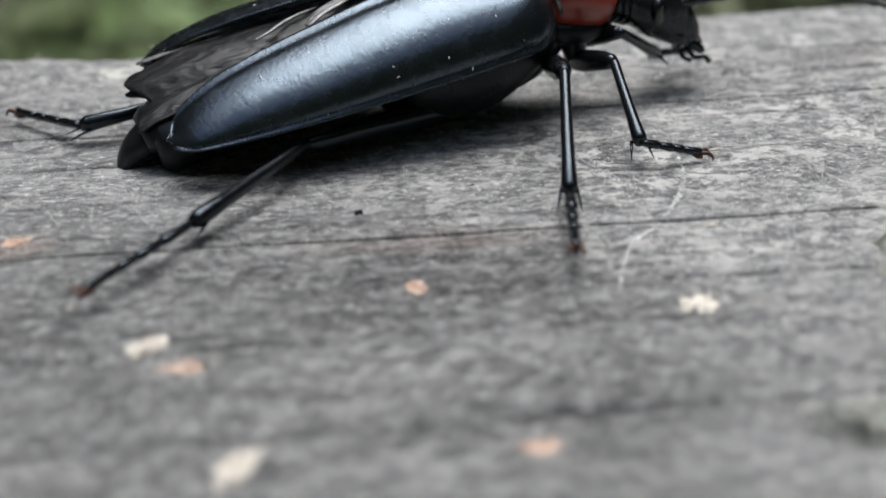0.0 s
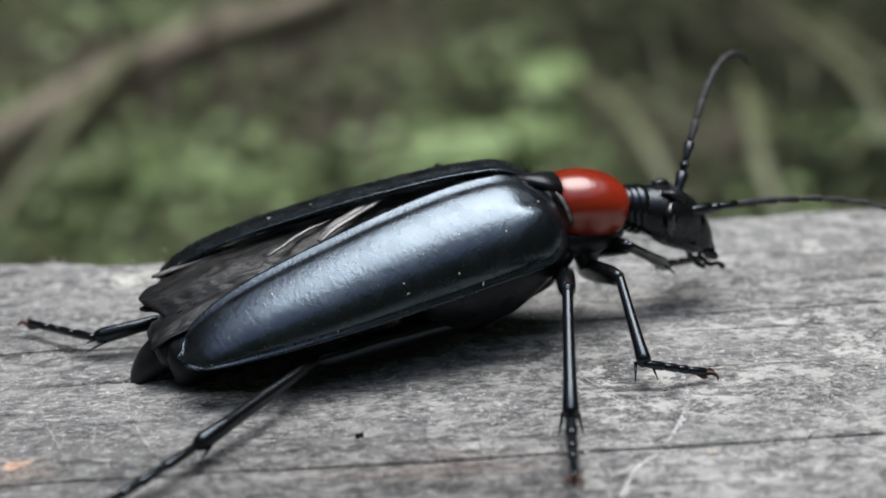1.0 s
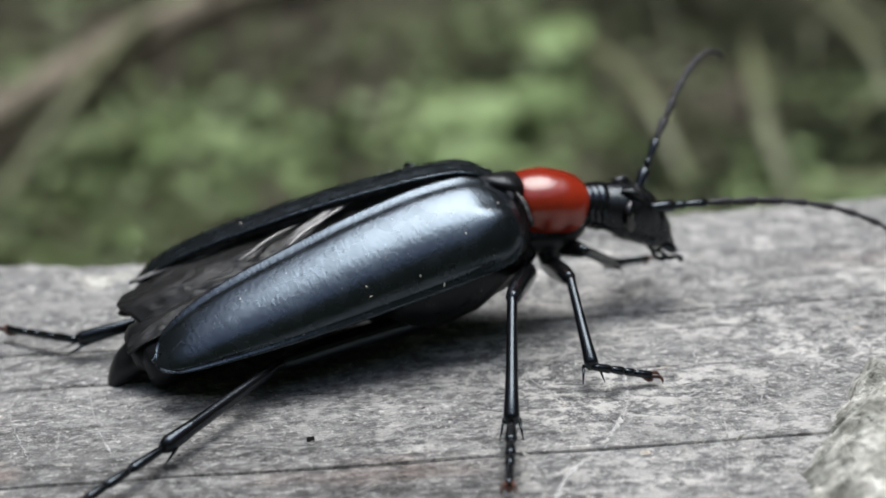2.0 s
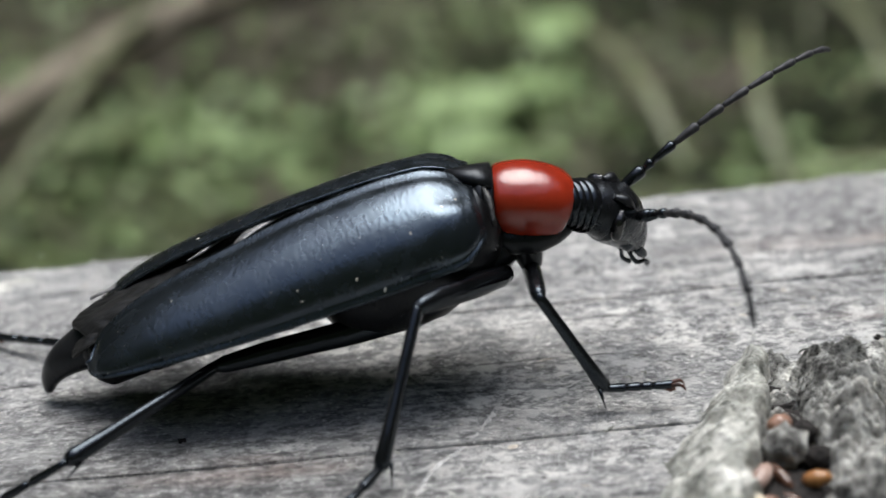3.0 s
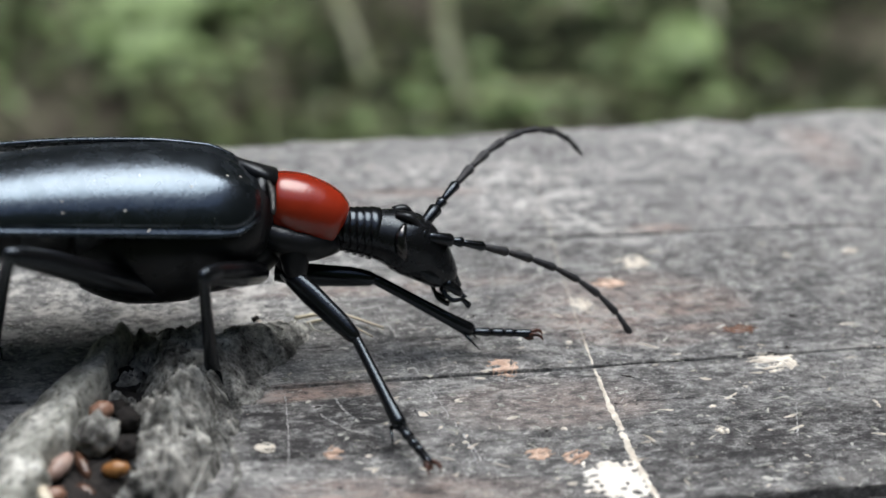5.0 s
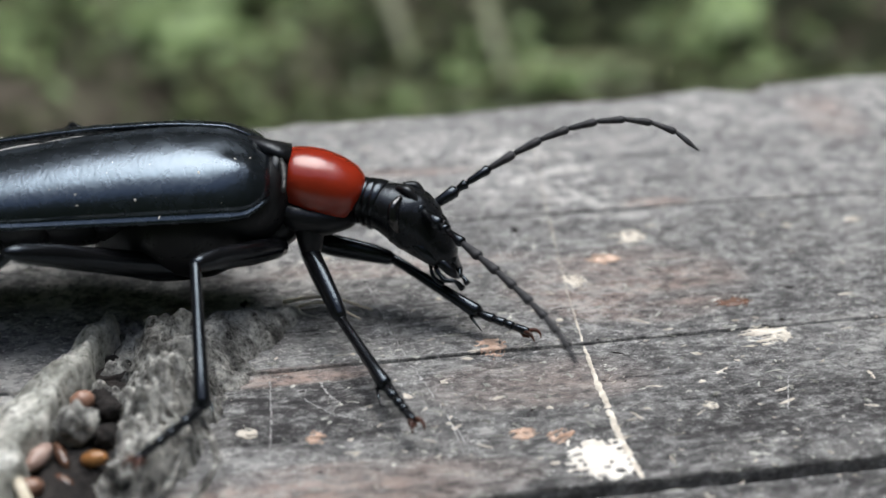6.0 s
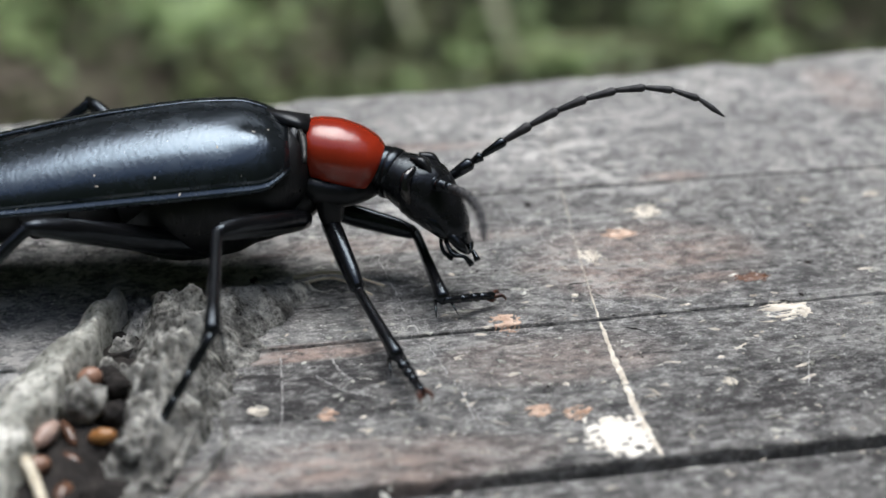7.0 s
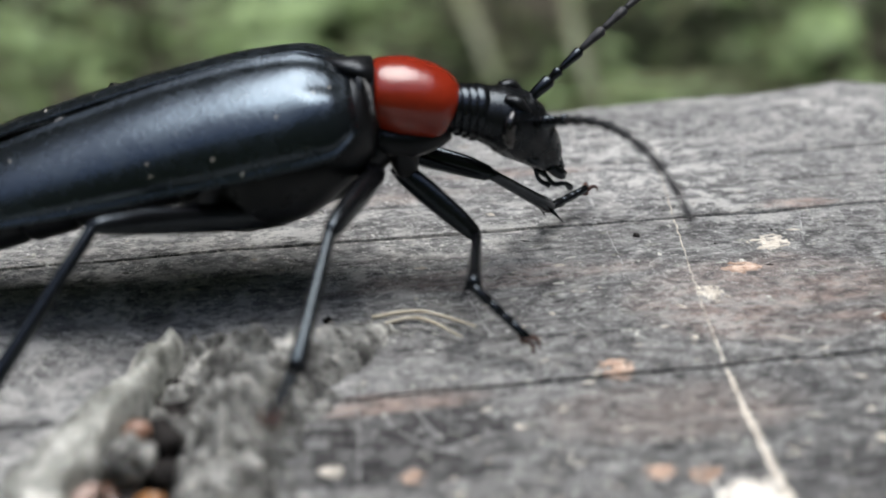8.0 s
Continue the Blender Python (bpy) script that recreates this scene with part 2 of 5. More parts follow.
def sheet(f, nu, nv, thick, bm=None):
    """A curved plate of some thickness from f(u, v) -> point."""
    bm = bm or bmesh.new()
    top = [[Vector(f(i / nu, j / nv)) for j in range(nv + 1)] for i in range(nu + 1)]
    vt = [[bm.verts.new(p) for p in row] for row in top]
    vb = []
    for i in range(nu + 1):
        row = []
        for j in range(nv + 1):
            du = top[min(i + 1, nu)][j] - top[max(i - 1, 0)][j]
            dv = top[i][min(j + 1, nv)] - top[i][max(j - 1, 0)]
            nrm = du.cross(dv)
            nrm = nrm.normalized() if nrm.length > 1e-9 else Vector((0, 0, 1))
            row.append(bm.verts.new(top[i][j] - nrm * thick))
        vb.append(row)
    for i in range(nu):
        for j in range(nv):
            bm.faces.new((vt[i][j], vt[i + 1][j], vt[i + 1][j + 1], vt[i][j + 1]))
            bm.faces.new((vb[i][j + 1], vb[i + 1][j + 1], vb[i + 1][j], vb[i][j]))
    for i in range(nu):
        bm.faces.new((vt[i + 1][0], vt[i][0], vb[i][0], vb[i + 1][0]))
        bm.faces.new((vt[i][nv], vt[i + 1][nv], vb[i + 1][nv], vb[i][nv]))
    for j in range(nv):
        bm.faces.new((vt[0][j], vt[0][j + 1], vb[0][j + 1], vb[0][j]))
        bm.faces.new((vt[nu][j + 1], vt[nu][j], vb[nu][j], vb[nu][j + 1]))
    bmesh.ops.recalc_face_normals(bm, faces=bm.faces)
    return bm


def at_time(table, t):
    """The row of a table at a time: smooth between its rows, with no overshoot."""
    if t <= table[0][0]:
        return list(table[0][1:])
    for k in range(len(table) - 1):
        a, b = table[k], table[k + 1]
        if t <= b[0]:
            h, out = b[0] - a[0], []
            u = (t - a[0]) / h
            for i in range(1, len(a)):
                d = (b[i] - a[i]) / h
                da = (a[i] - table[k - 1][i]) / (a[0] - table[k - 1][0]) if k else 0.0
                db = (table[k + 2][i] - b[i]) / (table[k + 2][0] - b[0]) if k + 2 < len(table) else 0.0
                ma = 2 * da * d / (da + d) if da * d > 0 else 0.0
                mb = 2 * db * d / (db + d) if db * d > 0 else 0.0
                out.append((2 * u ** 3 - 3 * u * u + 1) * a[i] + (u ** 3 - 2 * u * u + u) * h * ma + (3 * u * u - 2 * u ** 3) * b[i] + (u ** 3 - u * u) * h * mb)
            return out
    return list(table[-1][1:])


def empty_thing(name, label, category, group=""):
    ob = new(name)
    ob.empty_display_size = 0.01
    return tagged(ob, label, category, group)


# ---- the beam ----
BACK, FRONT, LEFT, RIGHT = 3.22, -3.4, -16.0, 13.0


def crack_lines():
    """Cracks along the grain: middle line, half width, depth, start, end, wander, phase."""
    return [(0.16, 0.010, 0.20, -16, 3.4, 0.03, 1.0), (1.65, 0.011, 0.20, -16, 13, 0.04, 4.0), (-1.05, 0.036, 0.5, -2.2, 13, 0.04, 7.0),
            (1.40, 0.009, 0.05, -2.9, 0.2, 0.03, 11.0), (-0.42, 0.009, 0.05, -4.5, 3, 0.05, 15.0), (2.45, 0.011, 0.07, -16, 4, 0.05, 20.0),
            (2.05, 0.009, 0.05, -3.2, 6, 0.04, 26.0), (0.75, 0.009, 0.05, -9, -5.0, 0.05, 31.0), (1.25, 0.012, 0.06, -16, -5.2, 0.05, 35.0),
            (-0.78, 0.010, 0.05, -16, -3.4, 0.06, 41.0), (-1.45, 0.012, 0.07, -16, -2.6, 0.05, 47.0), (2.85, 0.010, 0.06, -7, 9, 0.05, 53.0),
            (0.55, 0.008, 0.03, -1.0, 4, 0.05, 59.0), (-0.18, 0.008, 0.04, 0.6, 4, 0.04, 63.0), (0.95, 0.008, 0.03, -5, -2.4, 0.05, 71.0)]


EDGE = [(-16, 2.9), (-7.0, 3.25), (-6.3, 3.15), (-5.9, 2.98), (-5.2, 3.04), (-4.6, 3.17), (-4.0, 3.26), (-2.0, 3.46), (-0.72, 3.50), (-0.58, 3.60), (0.5, 3.59), (1.2, 3.66), (2.1, 3.72), (3.0, 3.78), (13, 4.3)]


def back_edge(x):
    """The far edge: it steps outwards at a broken-off strip."""
    y = at_time(EDGE, x)[0]
    if 2.42 < x < 2.75:
        y -= 0.10
    return y + 0.02 * noise.noise((x * 0.9, 3.1, 0)) + 0.035 * noise.noise((x * 2.4, 9.1, 0)) + 0.02 * noise.noise((x * 8, 5.5, 0)) + 0.012 * noise.noise((x * 19, 2.5, 0))


def wood_height(x, y):
    z = 0.03 * noise.noise((x * 0.25, y * 0.9, 0.3)) + 0.012 * noise.noise((x * 0.8, y * 5, 2.3)) + 0.006 * noise.noise((x * 3, y * 22, 5.1))
    for yc, w, d, a, b, wob, ph in crack_lines():
        if a < x < b:
            c = yc + wob * noise.noise((x * 0.35, ph, 0)) + 0.3 * wob * noise.noise((x * 2.2, ph, 7))
            k = abs(y - c) / w
            if k < 3:
                fade = min(1, (x - a) * 1.5, (b - x) * 1.5) * (0.85 + 0.5 * noise.noise((x * 1.5, ph, 3)))
                z -= max(0.0, fade) * (d if d > 0.1 else 0.4 * d) * math.exp(-k ** 4)
    return z


def stains_and_shade(x, y):
    """Bare reddish wood, dark weathering with painted shade, and chalky wear, as three masks."""
    bare, blotch_shade = 0.0, 0.0
    for cx, cy, rx, ry, s in ((-0.95, 0.10, 0.5, 0.10, 1.0), (-0.8, -0.85, 0.9, 0.22, 0.9), (0.9, 0.75, 0.7, 0.45, 0.75), (0.2, -0.15, 0.6, 0.25, 0.55), (1.35, 1.72, 0.25, 0.06, 0.9),
                              (-0.4, 1.15, 1.0, 0.12, 0.6), (0.0, 2.4, 0.5, 0.10, 0.7), (-1.0, 2.2, 1.0, 0.15, 0.4), (2.9, 2.9, 0.25, 0.5, 0.7), (-4.3, 0.1, 0.7, 0.15, 0.35), (-6.1, 0.3, 0.2, 0.15, 0.6)):
        q = ((x - cx) / rx) ** 2 + ((y - cy) / ry) ** 2
        bare = max(bare, s * max(0.0, 1 - q) ** 0.6 if q < 1 else 0.0)
    for cx, cy, rx, ry, k in ((-1.0, -0.18, 0.65, 0.45, 1.5), (-4.6, -0.1, 1.3, 0.6, 0.7), (1.9, -0.6, 1.3, 0.4, 0.4), (-0.2, 0.95, 0.6, 0.2, 0.35)):  # dark weathered blotches; the one at x -4.6 also paints the beetle's shadow
        blotch_shade = max(blotch_shade, k * max(0.0, 1 - ((x - cx) / rx) ** 2 - ((y - cy) / ry) ** 2) * (0.8 + 0.8 * noise.noise((x * 4, y * 9, 6))))
    bare *= 0.8 + 1.0 * noise.noise((x * 2.5, y * 9, 1.0))
    # the last term, left of x -3, is dark wood plus painted beetle shadow
    dark = min(1, max(0, (x + 1.4) * 0.6)) * 0.85 * max(0.12, min(1.0, 1.35 - 0.55 * y)) + 0.40 * noise.noise((x * 0.9, y * 2.5, 8.0)) + (0.15 if y < -0.3 else 0) + 0.45 * min(1, max(0, -3.0 - x)) * min(1, max(0, 1.3 - y))
    dark += blotch_shade
    for yc, w, d, a, e, wob, ph in crack_lines():  # shade inside the cracks, painted as dark lines
        if a < x < e and (d > 0.1 or noise.noise((x * 1.3, ph, 5)) > -0.12):
            c = yc + wob * noise.noise((x * 0.35, ph, 0)) + 0.3 * wob * noise.noise((x * 2.2, ph, 7))
            if abs(y - c) < 0.8 * w * (0.6 + 0.8 * abs(noise.noise((x * 3.0, ph, 1)))):
                dark = 1.6
    chalk = 0.6 * max(0, noise.noise((x * 0.8, y * 1.8, 4.0)) + 0.25) + (0.85 if -4.3 < x < -1.0 and -0.2 < y < 3.3 else 0.5 if x > -0.5 else 0.3) * max(0, 0.6 + noise.noise((x * 1.6, y * 2.4, 1)) + 0.5 * noise.noise((x * 5, y * 7, 2)))
    chalk *= max(0.0, 1 - 0.8 * dark)
    return (max(0.0, min(1.0, bare)) if dark < 1.5 else 0.0), max(0.0, min(1.6, dark)), max(0.0, min(1.0, chalk))


def build_beam():
    xs = sorted(set([round(v, 3) for v in np.arange(-7.0, 4.2, 0.042)] + [round(v, 2) for v in np.arange(LEFT, -7.0, 0.35)] + [round(v, 2) for v in np.arange(4.2, RIGHT + 0.1, 0.35)]))
    ys = [round(v, 3) for v in np.arange(-1.9, 2.801, 0.0125)]
    for mid, half in ((0.16, 0.055), (1.65, 0.065), (-1.05, 0.08)):  # finer rows along the main cracks
        ys = [v for v in ys if abs(v - mid) > half] + [round(v, 4) for v in np.arange(mid - half, mid + half, 0.0045)]
    ys = [FRONT + 0.25 * k for k in range(6)] + sorted(ys)
    verts, cols, faces = [], [], []
    lower = [(-0.12, 0.03), (-0.03, 0.22), (0.0, 0.5), (-0.02, 1.4), (-0.1, 3.2), (-0.3, 7.0), (-0.4, 14.6)]
    for x in xs:
        e = back_edge(x)
        line = []
        for y in ys:
            line.append((y, wood_height(x, y)))
        for k in range(1, 13):
            y = 2.8 + (e - 2.8) * k / 12
            line.append((y, wood_height(x, y) - 0.12 * (k / 12) ** 3 + 0.02 * noise.noise((x * 5, k, 0))))
        zb = line[-1][1]
        for dy, dz in lower:
            line.append((e + 0.03 + dy * 0.3 + 0.03 * noise.noise((x * 2, dz * 3, 1)), zb - dz))
        line = [(FRONT - 0.1, -14.8), (FRONT - 0.12, -6.0), (FRONT - 0.1, -0.3), (FRONT - 0.03, -0.05)] + line
        for y, z in line:
            verts.append((x * CM, y * CM, z * CM))
            cols.append((*stains_and_shade(x, y), 1.0) if z > -0.6 else (0.0, 0.5, 0.0, 1.0))
    n = len(verts) // len(xs)
    for i in range(len(xs) - 1):
        for j in range(n - 1):
            a = i * n + j
            faces.append((a, a + n, a + n + 1, a + 1))
    faces.append(tuple(range(n)))
    faces.append(tuple(range(len(verts) - 1, len(verts) - 1 - n, -1)))
    me = bpy.data.meshes.new("wooden_beam")
    me.from_pydata(verts, [], faces)
    at = me.attributes.new("stain_and_shade", "FLOAT_COLOR", "POINT")
    at.data.foreach_set("color", np.array(cols, dtype=np.float32).ravel())
    for p in me.polygons:
        p.use_smooth = True
    me.materials.append(M_WOOD)
    return tagged(new("wooden_beam", me), "weathered grey timber beam with long cracks, lying on the ground", "beam")


beam = build_beam()


def patch(name, x, y, rx, ry, turn, mat, parent=None, label="", seed=0, thick=0.006, holes=0.10):
    """A thin ragged flake lying on the wood, worn through in places."""
    bm, n = bmesh.new(), 44
    c, s, grid = math.cos(radians(turn)), math.sin(radians(turn)), {}
    keep = set()
    for i in range(n):
        for j in range(n):
            u, v = (i + 0.5) / n * 2.6 - 1.3, (j + 0.5) / n * 2.6 - 1.3
            edge = 1 + 0.35 * noise.noise((u * 1.4, v * 1.4, seed * 3.7)) + 0.28 * noise.noise((u * 4.5, v * 4.5, seed * 1.9))
            if math.hypot(u, v) < edge and noise.noise((u * 1.6, v * 5.0, seed + 0.5)) > -holes * 1.8 - 0.35 * (1 - math.hypot(u, v)) and noise.noise((u * 5, v * 14, seed + 7.5)) > -0.75 + 0.35 * math.hypot(u, v):
                keep.add((i, j))

    def corner(i, j):
        if (i, j) not in grid:
            u, v = i / n * 2.6 - 1.3, j / n * 2.6 - 1.3
            u, v = (u + 0.02 * noise.noise((i * 3.1, j * 2.7, seed))) * rx, (v + 0.02 * noise.noise((i * 2.3, j * 3.9, seed))) * ry
            px, py = x + u * c - v * s, y + u * s + v * c
            inside = all((i + a, j + d) in keep for a in (-1, 0) for d in (-1, 0))
            grid[i, j] = bm.verts.new((px, py, wood_height(px, py) + (thick * (0.8 + 0.7 * noise.noise((px * 25, py * 25, seed))) if inside else -0.004)))
        return grid[i, j]
    for i, j in keep:
        bm.faces.new((corner(i, j), corner(i + 1, j), corner(i + 1, j + 1), corner(i, j + 1)))
    return part(name, bm, mat, parent, label)


def streak(x_y, width, mat, label, seed=0):
    """A narrow pale scratch along a line on the wood."""
    pts = curve_points([(x, y, 0) for x, y in x_y], 26)
    bm, prev = bmesh.new(), None
    for k, p in enumerate(pts):
        d = (pts[min(k + 1, len(pts) - 1)] - pts[max(k - 1, 0)]).normalized()
        side = Vector((-d.y, d.x, 0))
        w = (0.7 + 0.6 * noise.noise((k * 0.25, seed, 0)) + 0.35 * noise.noise((k * 0.9, seed, 2)) if isinstance(width, list) else width * (0.35 + 1.2 * abs(noise.noise((k * 0.37, seed, 0))))) * min(1, (k + 1) / 4, (len(pts) - k) / 4)
        if isinstance(width, list):
            w *= width[min(len(width) - 1, int(k / len(pts) * len(width)))]
        row = []
        for u in (-1, -0.3, 0.3, 1):
            q = p + side * (w * u + 0.01 * noise.noise((k * 0.6, seed, 5)))
            row.append(bm.verts.new((q.x, q.y, wood_height(q.x, q.y) + (0.004 if abs(u) < 1 else -0.004))))
        if prev:
            for i in range(3):
                if noise.noise((k * 0.9 + i * 3.3, seed * 2.1, i * 1.7)) > (-0.9 if isinstance(width, list) else -0.12):
                    bm.faces.new((prev[i], row[i], row[i + 1], prev[i + 1]))
        prev = row
    bmesh.ops.delete(bm, geom=[v for v in bm.verts if not v.link_faces], context="VERTS")
    bmesh.ops.recalc_face_normals(bm, faces=bm.faces)
    return part("scratch", bm, mat, beam, label)

# ---- ground and plants behind the beam ----
def cm_pose(x, y, z, yaw, up, roll):
    return Matrix.Translation((x * CM, y * CM, z * CM)) @ pose(0, 0, 0, 0, 0, yaw) @ pose(0, 0, 0, 0, -up, 0) @ pose(0, 0, 0, roll, 0, 0)


GROUND = -14.0


def ground_height(x, y):
    return GROUND + 1.1 * noise.noise((x * 0.06, y * 0.06, 2.0)) + 0.35 * noise.noise((x * 0.3, y * 0.3, 5.0))


def build_ground():
    xs = [-30000, -3000, -400] + [-120 + 2.5 * k for k in range(97)] + [400, 3000, 30000]
    ys = [-30000, -3000, -400] + [-60 + 2.5 * k for k in range(97)] + [400, 3000, 30000]
    verts = [(x * CM, y * CM, (ground_height(x, y) if abs(x) < 300 and abs(y) < 300 else GROUND) * CM) for x in xs for y in ys]
    n = len(ys)
    faces = [(i * n + j, (i + 1) * n + j, (i + 1) * n + j + 1, i * n + j + 1) for i in range(len(xs) - 1) for j in range(n - 1)]
    me = bpy.data.meshes.new("ground")
    me.from_pydata(verts, [], faces)
    for p in me.polygons:
        p.use_smooth = True
    me.materials.append(M_SOIL)
    return tagged(new("ground", me), "brown forest soil with litter", "ground", kind="structure")


build_ground()


def build_sky_blocker():
    """An added dark ring wall all round, out of view: it leaves only the sky overhead."""
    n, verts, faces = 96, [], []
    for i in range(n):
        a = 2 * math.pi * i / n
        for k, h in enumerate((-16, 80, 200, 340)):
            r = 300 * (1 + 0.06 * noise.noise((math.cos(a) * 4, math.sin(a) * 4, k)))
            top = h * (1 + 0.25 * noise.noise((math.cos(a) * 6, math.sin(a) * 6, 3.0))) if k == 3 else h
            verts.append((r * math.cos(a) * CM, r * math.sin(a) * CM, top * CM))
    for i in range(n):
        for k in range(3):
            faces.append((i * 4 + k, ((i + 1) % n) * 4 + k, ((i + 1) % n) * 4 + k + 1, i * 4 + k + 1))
    me = bpy.data.meshes.new("sky_blocker")
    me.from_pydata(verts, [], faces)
    me.materials.append(M_BLOCKER)
    return tagged(new("sky_blocker", me), "unseen dark green ring wall added to block the low sky", "woods", kind="structure")


build_sky_blocker()


# patches of the low plants: place and half sizes in centimetres, what grows there, how densely; "dark" paints shaded
# gaps
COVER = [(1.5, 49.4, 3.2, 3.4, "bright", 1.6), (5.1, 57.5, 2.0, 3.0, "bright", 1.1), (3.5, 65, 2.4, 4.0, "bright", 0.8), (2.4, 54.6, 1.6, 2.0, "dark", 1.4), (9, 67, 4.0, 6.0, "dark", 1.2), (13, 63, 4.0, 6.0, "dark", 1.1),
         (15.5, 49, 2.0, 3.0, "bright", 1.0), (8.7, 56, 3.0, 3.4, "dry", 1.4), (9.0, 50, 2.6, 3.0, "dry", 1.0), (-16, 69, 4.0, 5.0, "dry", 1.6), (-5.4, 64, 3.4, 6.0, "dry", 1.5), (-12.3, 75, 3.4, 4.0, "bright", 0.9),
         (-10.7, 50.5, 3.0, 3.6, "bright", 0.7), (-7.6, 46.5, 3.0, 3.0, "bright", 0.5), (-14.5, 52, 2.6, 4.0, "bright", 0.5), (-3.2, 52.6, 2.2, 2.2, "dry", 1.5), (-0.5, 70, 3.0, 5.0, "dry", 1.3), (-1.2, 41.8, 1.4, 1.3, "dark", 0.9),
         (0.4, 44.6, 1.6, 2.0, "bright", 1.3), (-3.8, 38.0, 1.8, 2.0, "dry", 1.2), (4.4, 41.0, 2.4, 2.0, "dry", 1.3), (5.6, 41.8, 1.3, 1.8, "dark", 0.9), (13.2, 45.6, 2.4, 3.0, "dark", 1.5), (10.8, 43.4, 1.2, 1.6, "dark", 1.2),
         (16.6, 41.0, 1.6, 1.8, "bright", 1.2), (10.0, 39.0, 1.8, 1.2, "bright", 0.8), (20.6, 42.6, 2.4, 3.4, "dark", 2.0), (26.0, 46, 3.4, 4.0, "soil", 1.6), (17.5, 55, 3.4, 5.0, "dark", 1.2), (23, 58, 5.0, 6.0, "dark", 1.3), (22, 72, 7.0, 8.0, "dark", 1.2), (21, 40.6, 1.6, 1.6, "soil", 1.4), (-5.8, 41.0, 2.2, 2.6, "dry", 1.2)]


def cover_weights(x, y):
    """How likely each kind of small plant, litter or shade-dark leaf is at a place."""
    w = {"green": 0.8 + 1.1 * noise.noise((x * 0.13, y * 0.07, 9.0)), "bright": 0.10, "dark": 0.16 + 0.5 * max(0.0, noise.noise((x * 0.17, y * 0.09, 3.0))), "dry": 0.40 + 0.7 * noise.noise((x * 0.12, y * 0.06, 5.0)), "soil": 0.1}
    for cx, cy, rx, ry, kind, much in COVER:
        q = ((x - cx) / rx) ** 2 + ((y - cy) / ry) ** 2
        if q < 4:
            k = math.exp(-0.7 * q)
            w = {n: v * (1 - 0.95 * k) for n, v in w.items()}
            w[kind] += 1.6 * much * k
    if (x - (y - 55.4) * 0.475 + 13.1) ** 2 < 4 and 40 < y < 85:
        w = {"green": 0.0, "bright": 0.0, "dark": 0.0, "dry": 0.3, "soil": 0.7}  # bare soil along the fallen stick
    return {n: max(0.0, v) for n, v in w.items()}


def small_leaves(count, seed):
    """Very many small bent leaves on the ground, sorted by kind into one object each."""
    rnd = random.Random(seed)
    made = {n: ([], []) for n in ("green", "bright", "dark", "dry")}
    for _ in range(count):
        y = 24 + 84 * rnd.random() ** 1.3
        x = rnd.uniform(-8 - 0.34 * y, 10 + 0.44 * y)
        w = cover_weights(x, y)
        r, kind = rnd.random() * sum(w.values()), "soil"
        for n, v in w.items():
            r -= v
            if r <= 0:
                kind = n
                break
        ln, wd, az, rise = rnd.uniform(0.5, 1.2), rnd.uniform(0.13, 0.32), rnd.uniform(0, 6.283), rnd.uniform(0.0, 0.8)
        if kind == "soil":
            continue
        verts, faces = made[kind]
        z, b = ground_height(x, y) + rnd.uniform(0.05, 0.9 if kind != "dry" else 0.2), len(verts)
        out, side = Vector((math.cos(az), math.sin(az), 0)), Vector((-math.sin(az), math.cos(az), rnd.uniform(-0.5, 0.5)))
        p = Vector((x, y, z))
        for u, k in ((0.0, 0.15), (0.35, 1.0), (0.7, 0.8), (1.0, 0.05)):
            c = p + out * ln * u + Vector((0, 0, rise * ln * u * (1.2 - u)))
            verts += [tuple((c + side * wd * k) * CM), tuple((c - Vector((0, 0, 0.12 * wd))) * CM), tuple((c - side * wd * k) * CM)]
        for k in range(3):
            q = b + 3 * k
            faces += [(q, q + 1, q + 4, q + 3), (q + 1, q + 2, q + 5, q + 4)]
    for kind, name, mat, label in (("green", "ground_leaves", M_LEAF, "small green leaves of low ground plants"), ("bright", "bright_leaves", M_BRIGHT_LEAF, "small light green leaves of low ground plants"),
                                   ("dark", "dark_leaves", M_SHADE_LEAF, "small leaves coloured dark green as the shaded gaps between ground plants"), ("dry", "dry_litter", M_DRYLEAF, "small dead brown leaves scattered on the soil")):
        me = bpy.data.meshes.new(name)
        me.from_pydata(made[kind][0], [], made[kind][1])
        for q in me.polygons:
            q.use_smooth = True
        me.materials.append(mat)
        tagged(new(name, me), label, name.replace("_", " "), kind="stuff")


small_leaves(20000, 3)


